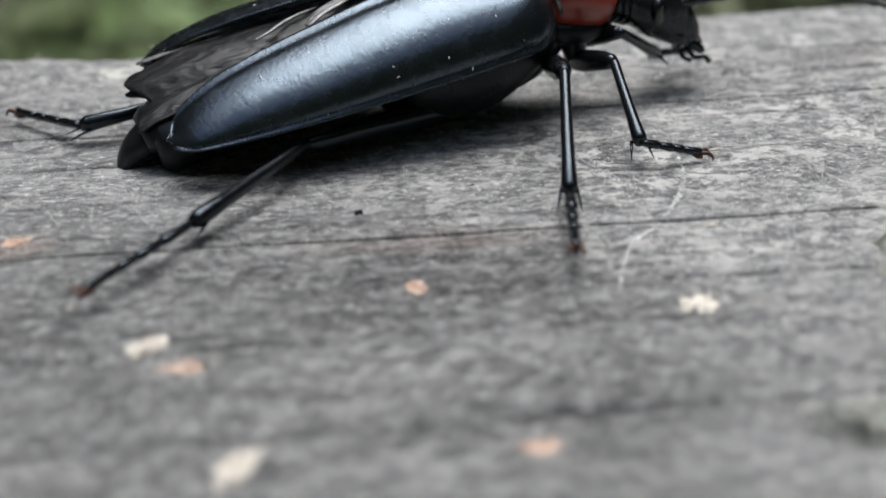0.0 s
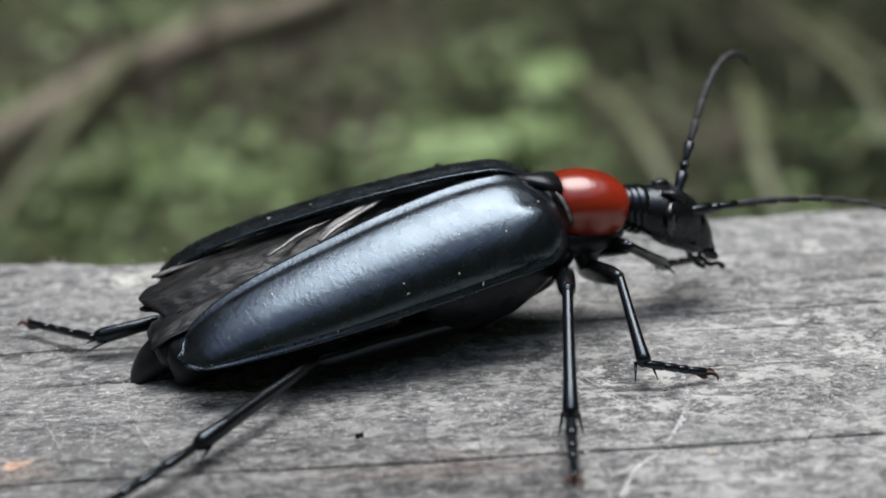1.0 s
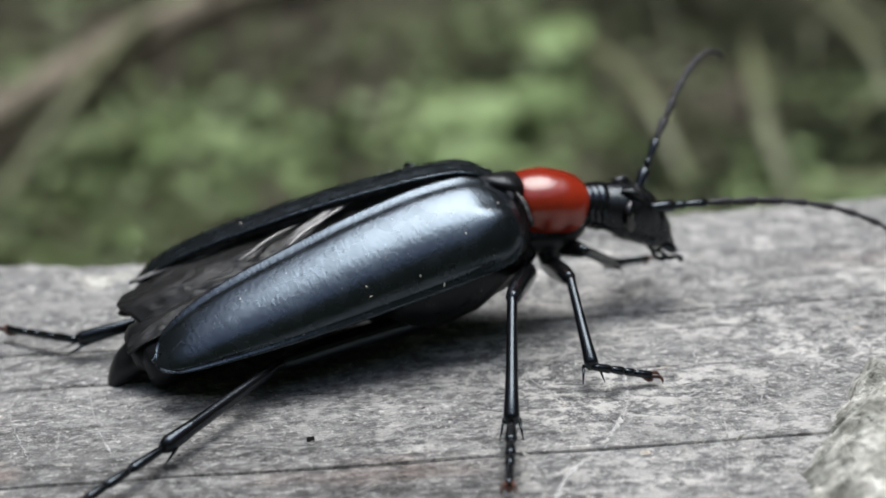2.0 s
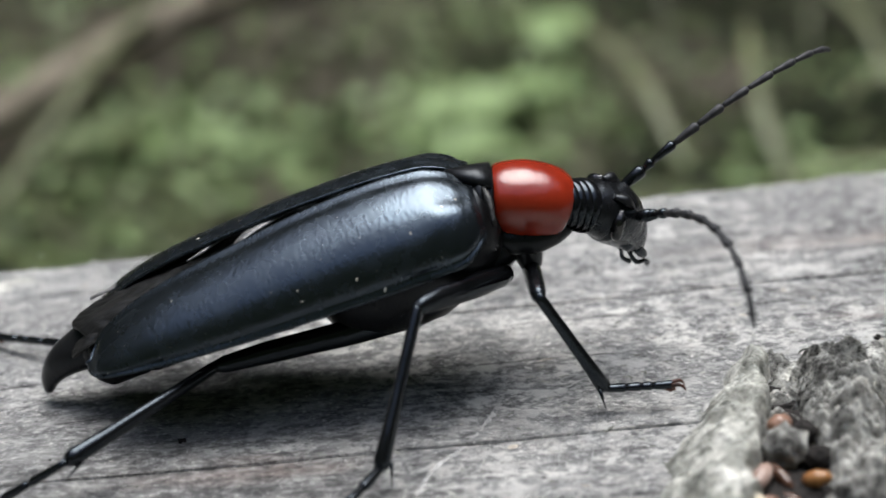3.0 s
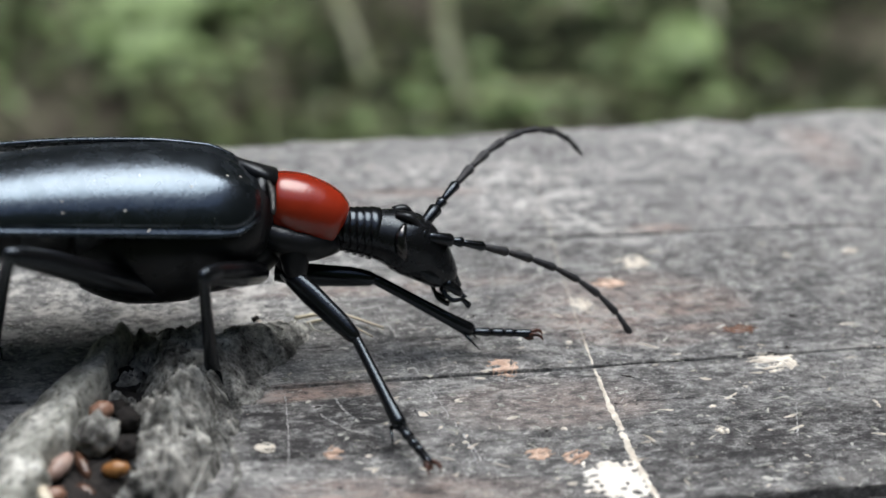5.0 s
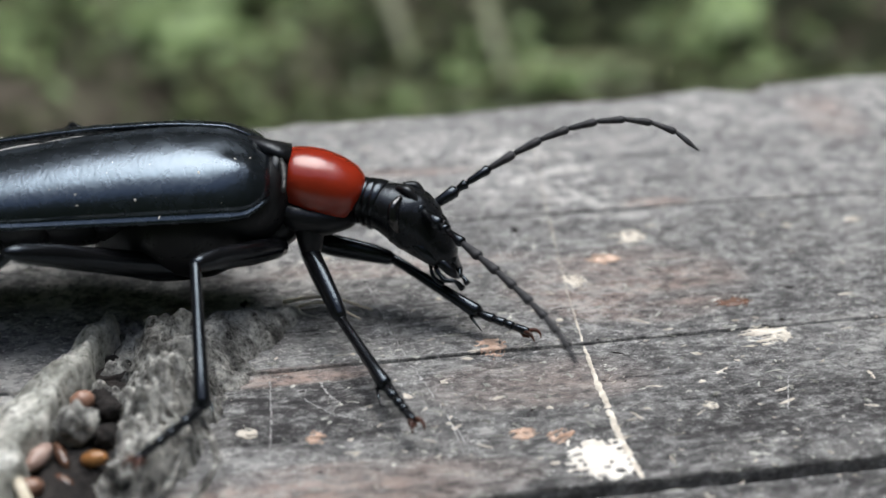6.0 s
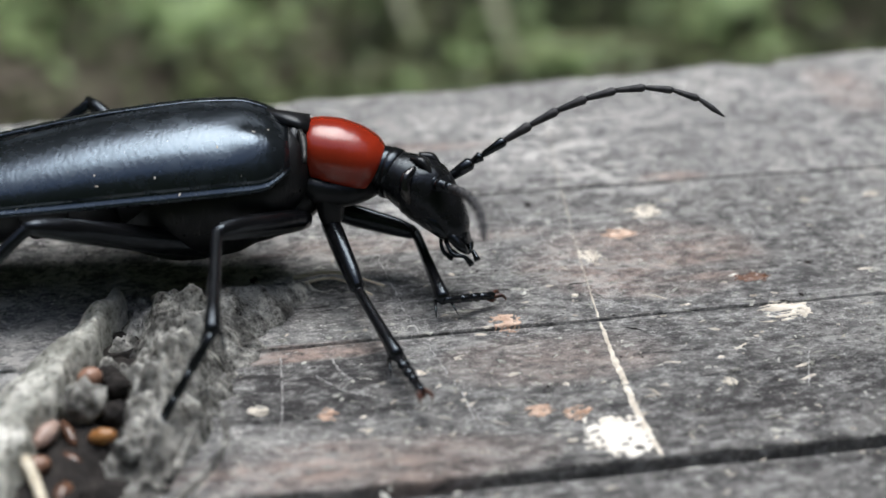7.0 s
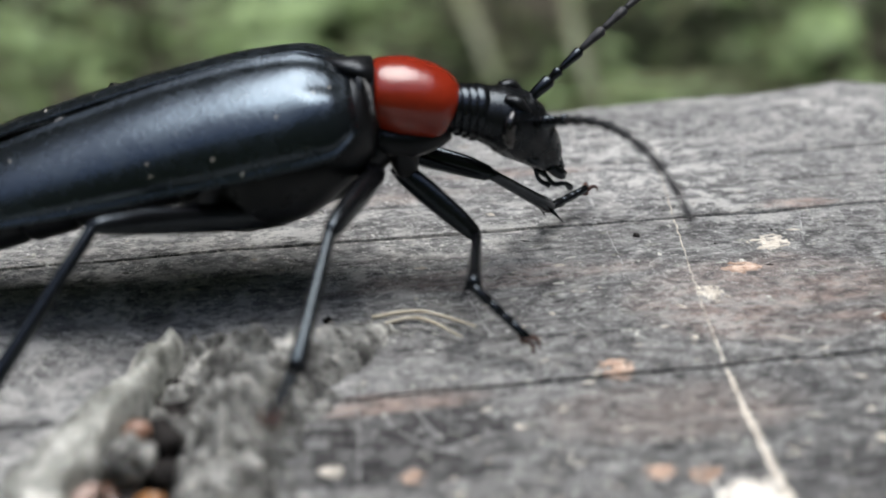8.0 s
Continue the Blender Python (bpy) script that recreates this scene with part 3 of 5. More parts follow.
def grass(count, seed):
    """Many thin bent grass blades in one object."""
    rnd, verts, faces = random.Random(seed), [], []
    for _ in range(count):
        x, y = rnd.uniform(-30, 46), rnd.uniform(30, 100)
        w = cover_weights(x, y)
        if rnd.random() > (w["green"] + w["bright"]) / (sum(w.values()) + 0.01):
            continue
        ln, wd, az, tilt = rnd.uniform(3, 8), rnd.uniform(0.06, 0.13), rnd.uniform(0, 6.283), rnd.uniform(0.3, 1.1)
        out, side = Vector((math.cos(az), math.sin(az), 0)), Vector((-math.sin(az), math.cos(az), 0))
        p, b = Vector((x, y, ground_height(x, y) - 0.1)), len(verts)
        for k in range(6):
            prof = wd * (1 - k / 5) ** 0.6 + 0.008
            verts += [tuple((p + side * prof) * CM), tuple((p + Vector((0, 0, 0.2 * prof))) * CM), tuple((p - side * prof) * CM)]
            a = tilt * (0.5 + 0.22 * k)
            p = p + (out * math.sin(a) + Vector((0, 0, 1)) * math.cos(a)) * (ln / 5)
        for k in range(5):
            q = b + 3 * k
            faces += [(q, q + 1, q + 4, q + 3), (q + 1, q + 2, q + 5, q + 4)]
    me = bpy.data.meshes.new("grass")
    me.from_pydata(verts, [], faces)
    for q in me.polygons:
        q.use_smooth = True
    me.materials.append(M_GRASS)
    return tagged(new("grass", me), "thin green grass blades growing behind the beam", "grass", kind="stuff")


grass(900, 2)


# ---- the crust with the hollow on the beam ----
RIDGE = [(-1.76, 0.74, 0.10, 0.07, 0.04), (-1.85, 0.42, 0.18, 0.16, 0.05), (-1.93, 0.14, 0.22, 0.24, 0.05), (-2.00, -0.07, 0.24, 0.30, 0.06), (-2.08, -0.29, 0.24, 0.34, 0.06),
         (-2.16, -0.55, 0.23, 0.34, 0.07), (-2.24, -0.85, 0.21, 0.32, 0.08), (-2.38, -1.30, 0.16, 0.30, 0.10), (-2.50, -1.80, 0.08, 0.20, 0.10)]  # x, y, height, half width outwards and inwards
MOUND = [(-1.60, 0.60, 0.12, 0.24, 0.16), (-1.55, 0.32, 0.22, 0.30, 0.26), (-1.53, 0.0, 0.26, 0.34, 0.27), (-1.58, -0.4, 0.22, 0.30, 0.20), (-1.66, -0.78, 0.14, 0.24, 0.15), (-1.73, -1.0, 0.03, 0.1, 0.1)]
TAIL_PIECE = [(-1.40, 0.22, 0.19, 0.28, 0.28), (-1.20, 0.46, 0.15, 0.23, 0.21), (-1.02, 0.62, 0.10, 0.14, 0.12), (-0.85, 0.74, 0.04, 0.04, 0.04)]
FLOOR = [(-1.75, 0.35, 0.03, 0.1, 0.1), (-1.85, -0.1, 0.06, 0.2, 0.2), (-1.98, -0.5, 0.08, 0.28, 0.26), (-2.12, -1.0, 0.09, 0.3, 0.34), (-2.2, -1.6, 0.04, 0.3, 0.3)]


def along_line(line, x, y):
    """Height and place across a line of (x, y, height, half width left of it, half width right of it): 0 in the middle, 1 at the foot."""
    best = None
    for a, b in zip(line, line[1:]):
        dx, dy = b[0] - a[0], b[1] - a[1]
        u = max(0.0, min(1.0, ((x - a[0]) * dx + (y - a[1]) * dy) / (dx * dx + dy * dy)))
        ox, oy = x - a[0] - u * dx, y - a[1] - u * dy
        d = math.hypot(ox, oy)
        if best is None or d < best[0]:
            right = dx * oy - dy * ox > 0
            w = a[4] + (b[4] - a[4]) * u if right else a[3] + (b[3] - a[3]) * u
            best = (d, a[2] + (b[2] - a[2]) * u, d / w, right)
    return best[1], best[2], best[3]


def lumps(x, y, seed, scale):
    """Rounded clods with crevices between them: 0 in a crevice, 1 on top."""
    near = noise.voronoi((x * scale, y * scale, seed))[0]
    return min(1.0, 1.7 * (near[1] - near[0])) ** 0.8


def crust_height(line, x, y, seed, coarse, fine, steep=2.0):
    wx, wy = x + 0.06 * noise.noise((x * 6, y * 6, seed)) + 0.018 * noise.noise((x * 17, y * 17, seed)), y + 0.06 * noise.noise((x * 6, y * 6, seed + 9)) + 0.018 * noise.noise((x * 17, y * 17, seed + 3))
    top, k, right = along_line(line, wx, wy)
    if k > 1.4:
        return None
    shape = 1 - k ** (steep if right else 1.35)
    z = top * max(shape, -0.25)
    if shape > -0.1:
        rough = coarse * (1.0 * lumps(wx, wy, seed, 5.0) - 0.55 + 0.45 * lumps(wx + 0.3, wy, seed + 2, 11.0) - 0.25)
        rough += 0.6 * coarse * math.tanh(2.2 * noise.noise((x * 7, y * 7, seed + 1.5))) - 1.3 * coarse * max(0.0, -noise.noise((x * 4.2, y * 4.2, seed + 4.5)) - 0.18) * 3
        rough += fine * (0.6 * lumps(wx, wy, seed + 6, 24.0) - 0.3 + 0.5 * noise.noise((x * 38, y * 38, seed)) + 0.35 * noise.noise((x * 80, y * 80, seed)))
        z += min(1.0, top / 0.2) * rough
    return z


def build_crust():
    crust = empty_thing("crust_lump", "grey fibrous crust lump with a dark hollow, stuck to the wood", "crust")

    def field(name, line, area, seed, coarse, fine, mat, label, steep=2.0, step=0.0105):
        verts, faces, ids = [], [], {}
        nx, ny = int((area[1] - area[0]) / step), int((area[3] - area[2]) / step)
        for i in range(nx + 1):
            for j in range(ny + 1):
                x, y = area[0] + i * step, area[2] + j * step
                z = crust_height(line, x, y, seed, coarse, fine, steep)
                if z is not None:
                    ids[i, j] = len(verts)
                    lean = 0.12 * max(z, 0.0)
                    verts.append(((x + lean * noise.noise((x * 9, y * 9, seed))) * CM, (y + lean * noise.noise((x * 9, y * 9, seed + 2))) * CM, (max(z, -0.03) + wood_height(x, y) * (z < 0.05)) * CM))
        for i in range(nx):
            for j in range(ny):
                q = [ids.get(c) for c in ((i, j), (i + 1, j), (i + 1, j + 1), (i, j + 1))]
                if None not in q and max(verts[c][2] for c in q) > -0.00029:
                    faces.append(q)
        me = bpy.data.meshes.new(name)
        me.from_pydata(verts, [], faces)
        for p in me.polygons:
            p.use_smooth = True
        me.materials.append(mat)
        ob = new(name, me)
        ob.parent = crust
        return tagged(ob, label)

    field("ridge", RIDGE, (-3.15, -1.40, -2.0, 0.85), 3.0, 0.016, 0.014, M_LICHEN, "pale grey curled rim", 4.0, 0.0085)
    field("mound", MOUND, (-1.98, -1.05, -1.25, 0.80), 8.0, 0.115, 0.026, M_CRUST, "", 2.0, 0.0085)
    field("mound_tail", TAIL_PIECE, (-1.75, -0.75, -0.15, 0.90), 12.0, 0.05, 0.016, M_CRUST, "")
    # the floor's near-black colour carries the shade inside the hollow
    field("hollow_floor", FLOOR, (-2.65, -1.55, -1.95, 0.5), 21.0, 0.03, 0.04, M_CRUMB_AND_SHADE, "crumbly floor of the hollow, its shade put into the dark colour")
    # loose fibres and shreds lying on the crust
    rnd = random.Random(5)
    for count in range(22):
        mat, bm = (M_LICHEN, M_CRUST)[count % 2], bmesh.new()
        line, seed = ((MOUND, 8.0), (MOUND, 8.0), (TAIL_PIECE, 12.0), (RIDGE, 3.0))[rnd.randrange(4)]
        a = rnd.randrange(len(line) - 1)
        u = rnd.random()
        x, y = (line[a][q] + (line[a + 1][q] - line[a][q]) * u + rnd.uniform(-0.8, 0.8) * line[a][3] for q in (0, 1))
        az, ln, r, pts = rnd.uniform(0, 6.28), rnd.uniform(0.05, 0.20), rnd.uniform(0.003, 0.007), []
        for k in range(5):
            z = crust_height(line, x, y, seed, 0.06, 0.0) or 0.0
            pts.append((x, y, max(z, 0.01) + rnd.uniform(0.0, 0.03)))
            az += rnd.uniform(-0.5, 0.5)
            x, y = x + math.cos(az) * ln / 4, y + math.sin(az) * ln / 4
        part("fibre", loft(pts, [(r, r), (r * 1.3, r), (r * 1.2, r), (r, r), (r * 0.4, r * 0.4)], 5, bm), mat, crust, "thin shredded fibre")
    return crust


def curve_sizes(sizes, n):
    out = []
    for a, b in zip(sizes, sizes[1:]):
        out += [(a[0] + (b[0] - a[0]) * i / n, a[1] + (b[1] - a[1]) * i / n) for i in range(n)]
    return out + [sizes[-1]]


build_crust()

# ---- seeds in the hollow, straws, flakes and scratches ----
def seed_grain(x, y, z, rx, ry, rz, turn, coat):
    bm = loft(curve_points([(-rx, 0, 0), (-rx * 0.7, 0, 0), (0, 0, 0), (rx * 0.7, 0, 0), (rx, 0, 0)], 4), curve_sizes([(ry * 0.1, rz * 0.1), (ry * 0.72, rz * 0.72), (ry, rz), (ry * 0.7, rz * 0.7), (ry * 0.1, rz * 0.1)], 4), 16)
    ob = part("seed", bm, coat)
    ob.matrix_basis = cm_pose(x, y, z, turn, 12, 0)
    return tagged(ob, "small smooth reddish brown seed lying in the crust's hollow", "seed", "seeds in the hollow")


for spot, coat in (((-1.91, -0.22, 0.15, 0.060, 0.052, 0.052, 20), M_SEED), ((-2.09, -0.60, 0.12, 0.085, 0.042, 0.042, 55), M_SEED_PALE), ((-2.00, -0.57, 0.10, 0.085, 0.026, 0.030, 110), M_SEED_DARK), ((-1.86, -0.62, 0.10, 0.065, 0.038, 0.038, -15), M_SEED_AMBER),
                   ((-2.12, -0.80, 0.10, 0.060, 0.046, 0.046, 10), M_SEED), ((-1.99, -0.72, 0.06, 0.060, 0.033, 0.033, 140), M_SEED_DARK), ((-2.02, -0.96, 0.06, 0.070, 0.042, 0.042, 70), M_SEED_DARK)):
    seed_grain(*spot, coat)


def pebble(x, y, z, r, seed):
    bm = bmesh.new()
    bmesh.ops.create_icosphere(bm, subdivisions=3, radius=r)
    for v in bm.verts:
        v.co *= 1 + 0.35 * noise.noise(v.co * (2.2 / r) + Vector((seed, 0, 0))) + 0.15 * noise.noise(v.co * (6 / r))
    ob = part("clod", bm, M_CRUST if seed in (1, 5) else M_CRUMB_AND_SHADE)
    ob.matrix_basis = cm_pose(x, y, z, seed * 40, 0, 0)
    return tagged(ob, "small rough grey clod of dirt in the crust's hollow", "clod", "clods in the hollow")


for k, spot in enumerate(((-1.84, -0.08, 0.07, 0.05), (-1.93, -0.40, 0.14, 0.095), (-2.2, -0.50, 0.06, 0.05), (-1.80, -0.46, 0.10, 0.06), (-1.9, -1.02, 0.06, 0.06), (-1.74, -0.72, 0.08, 0.07), (-2.2, -1.10, 0.05, 0.06), (-1.80, -0.22, 0.10, 0.055))):
    pebble(*spot, k)


def stalk(name, points, r, mat, label, category, group=""):
    pts = curve_points(points, 8)
    n = len(pts)
    return tagged(part(name, loft(pts, [(r * (1 - 0.5 * k / n), r * (1 - 0.5 * k / n)) for k in range(n)], 8), mat), label, category, group)


stalk("straw", [(-2.25, -0.60, 0.08), (-2.19, -0.72, 0.13), (-2.12, -0.95, 0.13), (-2.05, -1.25, 0.10)], 0.035, M_STRAW, "pale dry straw sticking out of the crust", "straw")
stalk("root_fibre", [(-1.75, -1.25, 0.03), (-1.5, -1.0, 0.08), (-1.36, -0.78, 0.10), (-1.36, -0.55, 0.12), (-1.42, -0.42, 0.16)], 0.022, M_CRUST, "thin grey root fibre beside the crust", "fibre", "loose fibres")
stalk("root_fibre", [(-1.60, -0.95, 0.06), (-1.52, -0.78, 0.12), (-1.45, -0.6, 0.14)], 0.02, M_CRUST, "thin grey root fibre beside the crust", "fibre", "loose fibres")
stalk("dry_stem", [(-0.92, 0.76, 0.05), (-0.70, 0.78, 0.05), (-0.48, 0.64, 0.03)], 0.012, M_STRAW, "thin pale dry stem lying on the wood", "stem", "dry stems")
stalk("dry_stem", [(-0.90, 0.72, 0.03), (-0.72, 0.70, 0.06), (-0.55, 0.55, 0.03)], 0.010, M_STRAW, "thin pale dry stem lying on the wood", "stem", "dry stems")

FLAKES = [  # x, y, half sizes, turn, pale or peach
    (-1.19, -0.37, 0.055, 0.032, -10, M_PAINT),
    (1.06, 1.28, 0.105, 0.085, 0, M_PAINT), (0.64, 0.83, 0.060, 0.10, 20, M_PAINT), (0.05, 0.20, 0.075, 0.095, 10, M_PEACH), (1.43, 0.10, 0.14, 0.09, 5, M_PAINT), (-0.89, -0.44, 0.05, 0.05, 0, M_PEACH),
    (0.03, -0.56, 0.07, 0.045, 0, M_PEACH), (0.95, -0.48, 0.035, 0.03, 0, M_PAINT), (1.38, 0.45, 0.09, 0.06, 0, M_SEED), (2.40, 1.29, 0.05, 0.03, 0, M_PAINT), (2.0, 1.28, 0.03, 0.03, 0, M_PAINT),
    (-4.42, -0.36, 0.05, 0.07, 0, M_PEACH), (-5.36, -0.90, 0.09, 0.08, 0, M_PEACH), (-3.31, -0.67, 0.10, 0.09, 60, M_PAINT), (-4.12, -1.66, 0.07, 0.06, 0, M_PEACH), (-6.11, 0.35, 0.07, 0.08, 0, M_PEACH), (-5.86, 2.64, 0.12, 0.10, 0, M_LICHEN),
    (-5.70, 2.70, 0.08, 0.07, 0, M_LICHEN), (-5.5, -0.72, 0.10, 0.06, 40, M_PAINT), (0.86, 1.05, 0.10, 0.05, 0, M_PEACH), (-5.15, -1.62, 0.16, 0.07, 60, M_PAINT), (0.45, 0.42, 0.02, 0.02, 0, M_PAINT)]
for k, (x, y, rx, ry, turn, mat) in enumerate(FLAKES):
    kind = "pale chalky" if mat is M_PAINT else "grey green lichen" if mat is M_LICHEN else "peach coloured" if mat is M_PEACH else "amber brown"
    tagged(patch("fleck", x, y, rx, ry, turn, mat, None, "", k), kind + " thin fleck stuck to the weathered wood", "fleck", "flecks on the wood")


tagged(patch("fleck", 0.33, -0.80, 0.15, 0.19, 8, M_CHALK, None, "", 31, 0.006, 0.32), "large solid cream white fleck stuck to the weathered wood", "fleck", "flecks on the wood")
tagged(patch("fleck", 0.20, -0.60, 0.07, 0.05, 20, M_PEACH, None, "", 32, 0.008, 0.1), "peach coloured thin fleck stuck to the weathered wood", "fleck", "flecks on the wood")

tagged(patch("bark_chip", -2.98, -1.70, 0.24, 0.15, -35, M_LICHEN, None, "", 77, 0.075, 0.0), "pale grey chip of bark lying on the wood", "bark chip")


def crumbs(name, count, areas, size, mat, label, seed):
    """Very many tiny ragged flakes and shreds, scattered on the wood in one object."""
    rnd = random.Random(seed)
    verts, faces = [], []
    for _ in range(count):
        a = rnd.choice(areas)
        x, y = rnd.uniform(a[0], a[1]), rnd.uniform(a[2], a[3])
        r, n, b, ph = size * rnd.uniform(0.25, 1.0) ** 2 + 0.005, 8, len(verts), rnd.uniform(0, 6)
        z, az, long = wood_height(x, y), rnd.gauss(0, 0.5), rnd.choice((1.0, 1.3, 1.8, 3.0))
        ca, sa = math.cos(az), math.sin(az)
        verts.append((x * CM, y * CM, (z + r * 0.35) * CM))
        for i in range(n):
            k = r * rnd.uniform(0.35, 1.5)
            u, v = long * k * math.cos(ph + 6.283 * i / n), k * math.sin(ph + 6.283 * i / n) / long ** 0.5
            verts.append(((x + u * ca - v * sa) * CM, (y + u * sa + v * ca) * CM, (z - 0.003) * CM))
        faces += [(b, b + 1 + i, b + 1 + (i + 1) % n) for i in range(n)]
    me = bpy.data.meshes.new(name)
    me.from_pydata(verts, [], faces)
    me.materials.append(mat)
    return tagged(new(name, me), label, name.replace("_", " "), kind="stuff")


crumbs("pale_crumbs", 520, [(-0.8, 3.5, -1.8, 1.4), (-0.8, 2.5, -1.2, 0.3), (-7, 4, -1.9, 3.0)], 0.018, M_PAINT, "tiny pale crumbs scattered over the wood", 11)
crumbs("grey_crumbs", 2400, [(-4.5, -1.0, -0.5, 3.2), (-0.8, 3.5, -1.8, 1.4), (-3.5, 1.5, -1.6, 1.6), (-7, 4, -1.9, 3.2)], 0.016, M_LICHEN, "tiny grey shreds of fibre scattered over the wood", 14)
crumbs("dark_crumbs", 200, [(-1.5, 3.5, -1.8, 1.6), (-7, 4, -1.9, 3.0)], 0.013, M_CRUMB_AND_SHADE, "tiny dark crumbs scattered over the wood", 12)
for x, y, r in ((-4.6, 0.44, 0.022), (-1.11, 0.85, 0.022), (0.45, 1.45, 0.018)):
    tagged(patch("crumb", x, y, r, r, 0, M_CRUMB_AND_SHADE, None, "", int(x * 10) + 90, r, 0.0), "small black crumb lying on the wood", "crumb", "black crumbs")

M_SCRATCH = simple("scratched_fibre", (0.36, 0.355, 0.345), (0.62, 0.61, 0.60), 0.9, 2500, 0.8, 0.0001, 0.2)
streak([(0.85, 2.65), (0.68, 1.58), (0.58, 0.81), (0.52, 0.29), (0.48, -0.18), (0.46, -0.73), (0.47, -1.0)], [0.004, 0.008, 0.005, 0.006, 0.010, 0.022, 0.034, 0.036, 0.028], M_PAINT, "broken pale line across the grain", 1)
streak([(-3.01, 0.90), (-3.05, 0.65), (-3.11, 0.45), (-3.27, 0.16), (-3.47, -0.1), (-3.6, -0.5)], 0.032, M_SCRATCH, "curved pale scratch", 2)
for k, line in enumerate(([(-3.52, 0.97), (-3.36, 0.66), (-3.2, 0.37)], [(-2.61, 0.53), (-2.66, 0.2), (-2.77, -0.25)], [(-2.38, 0.62), (-2.48, 0.3), (-2.63, 0.0)], [(-6.05, 1.34), (-6.1, 1.05), (-6.05, 0.83), (-5.86, 0.25)],
                          [(-5.74, 1.29), (-5.65, 0.8), (-5.53, 0.42)], [(-0.82, 0.01), (-0.80, -0.08), (-0.75, -0.18)], [(-0.91, -0.12), (-0.8, -0.26), (-0.66, -0.34)], [(-0.46, 1.02), (-0.38, 0.2), (-0.23, -0.61)],
                          [(0.34, 2.03), (0.32, 1.5), (0.31, 1.02)], [(-2.85, 0.1), (-2.88, -0.1), (-2.9, -0.3)], [(-1.05, 0.1), (-1.08, -0.3), (-1.12, -0.6)],
                          [(-3.79, 0.25), (-3.66, 0.23)], [(-2.70, 0.15), (-2.78, -0.14), (-2.88, -0.43)], [(-2.52, 0.21), (-2.59, -0.02)], [(-4.00, 0.36), (-3.90, 0.50), (-3.82, 0.51)], [(-3.32, 0.33), (-3.21, 0.27), (-3.01, 0.21)],
                          [(-5.81, 0.68), (-5.80, 0.51)], [(1.33, 1.62), (1.23, 1.26)], [(-0.27, -0.41), (-0.26, -0.67)], [(1.40, -0.29), (1.29, -0.58)], [(0.56, 0.37), (0.76, 0.22)], [(0.04, 0.06), (0.28, 0.13)])):
    streak(line, 0.011, M_SCRATCH, "thin pale scratch", 10 + k)


# ---- sticks and larger leaves on the ground behind ----
def stick(points, r, label):
    pts = curve_points([(x, y, ground_height(x, y) + z) for x, y, z in points], 8)
    ob = tagged(part("stick", loft(pts, [(r, r)] * len(pts), 12, rough=0.3), M_TWIG), label, "stick", "sticks on the ground")
    mid = pts[len(pts) // 2]
    part("twig_stub", loft([mid, mid + Vector((r * 1.2, -r * 0.4, r * 1.6)), mid + Vector((r * 1.8, -r * 0.6, r * 3.0))], [(r * 0.45, r * 0.45), (r * 0.4, r * 0.4), (r * 0.3, r * 0.3)], 8), M_TWIG, ob)
    return ob


stick([(-20.0, 41.0, 1.4), (-13.1, 55.4, 1.5), (-9.4, 63.2, 1.5), (-5.6, 71.2, 1.4), (-0.5, 82, 1.2)], 0.62, "thick fallen brown stick lying on the soil")
stick([(-20.5, 46.0, 0.6), (-15.5, 54.5, 0.9), (-11.4, 66.3, 0.9), (-8, 76, 0.6)], 0.35, "thin fallen brown stick lying on the soil")


def broad_leaf(x, y, z, length, width, turn, tilt, mat, label):
    def f(u, v):
        w = width * math.sin(math.pi * min(1.0, 0.04 + 0.96 * u)) ** 0.8
        return (length * (u - 0.5), w * (v - 0.5) * 2, 0.25 * abs(v - 0.5) * width - 0.25 * (u - 0.4) ** 2 * length)
    ob = part("broad_leaf", sheet(f, 12, 8, 0.03), mat)
    ob.matrix_basis = cm_pose(x, y, ground_height(x, y) + z, turn, tilt, 8)
    rib = [(length * (u - 0.5), 0, 0.02 - 0.25 * (u - 0.4) ** 2 * length) for u in (0.0, 0.25, 0.5, 0.75, 1.0)]
    part("midrib", loft(rib, [(0.05, 0.04), (0.045, 0.04), (0.04, 0.03), (0.03, 0.02), (0.01, 0.01)], 6), mat, ob)
    return tagged(ob, label, "leaf", "broad leaves")


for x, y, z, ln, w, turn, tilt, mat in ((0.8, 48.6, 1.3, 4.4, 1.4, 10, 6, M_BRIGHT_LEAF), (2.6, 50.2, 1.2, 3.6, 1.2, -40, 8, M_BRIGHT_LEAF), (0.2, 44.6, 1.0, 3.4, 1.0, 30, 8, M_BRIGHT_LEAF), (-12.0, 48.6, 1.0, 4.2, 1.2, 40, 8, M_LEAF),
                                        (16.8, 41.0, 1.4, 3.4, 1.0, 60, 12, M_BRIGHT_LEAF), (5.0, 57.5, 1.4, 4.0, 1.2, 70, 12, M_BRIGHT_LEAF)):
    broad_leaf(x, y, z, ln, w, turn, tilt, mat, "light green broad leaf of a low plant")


def long_blade(points, width, mat):
    """A long arched grass blade, thicker along its middle."""
    pts = curve_points([(x, y, ground_height(x, y) + z) for x, y, z in points], 8)
    n = len(pts) - 1
    ob = part("grass_blade", loft(pts, [(width * (0.25 + 0.75 * math.sin(math.pi * (0.12 + 0.86 * k / n))), 0.05) for k in range(n + 1)], 10), mat)
    return tagged(ob, "long arched green grass blade growing from the soil", "grass blade", "long grass blades")


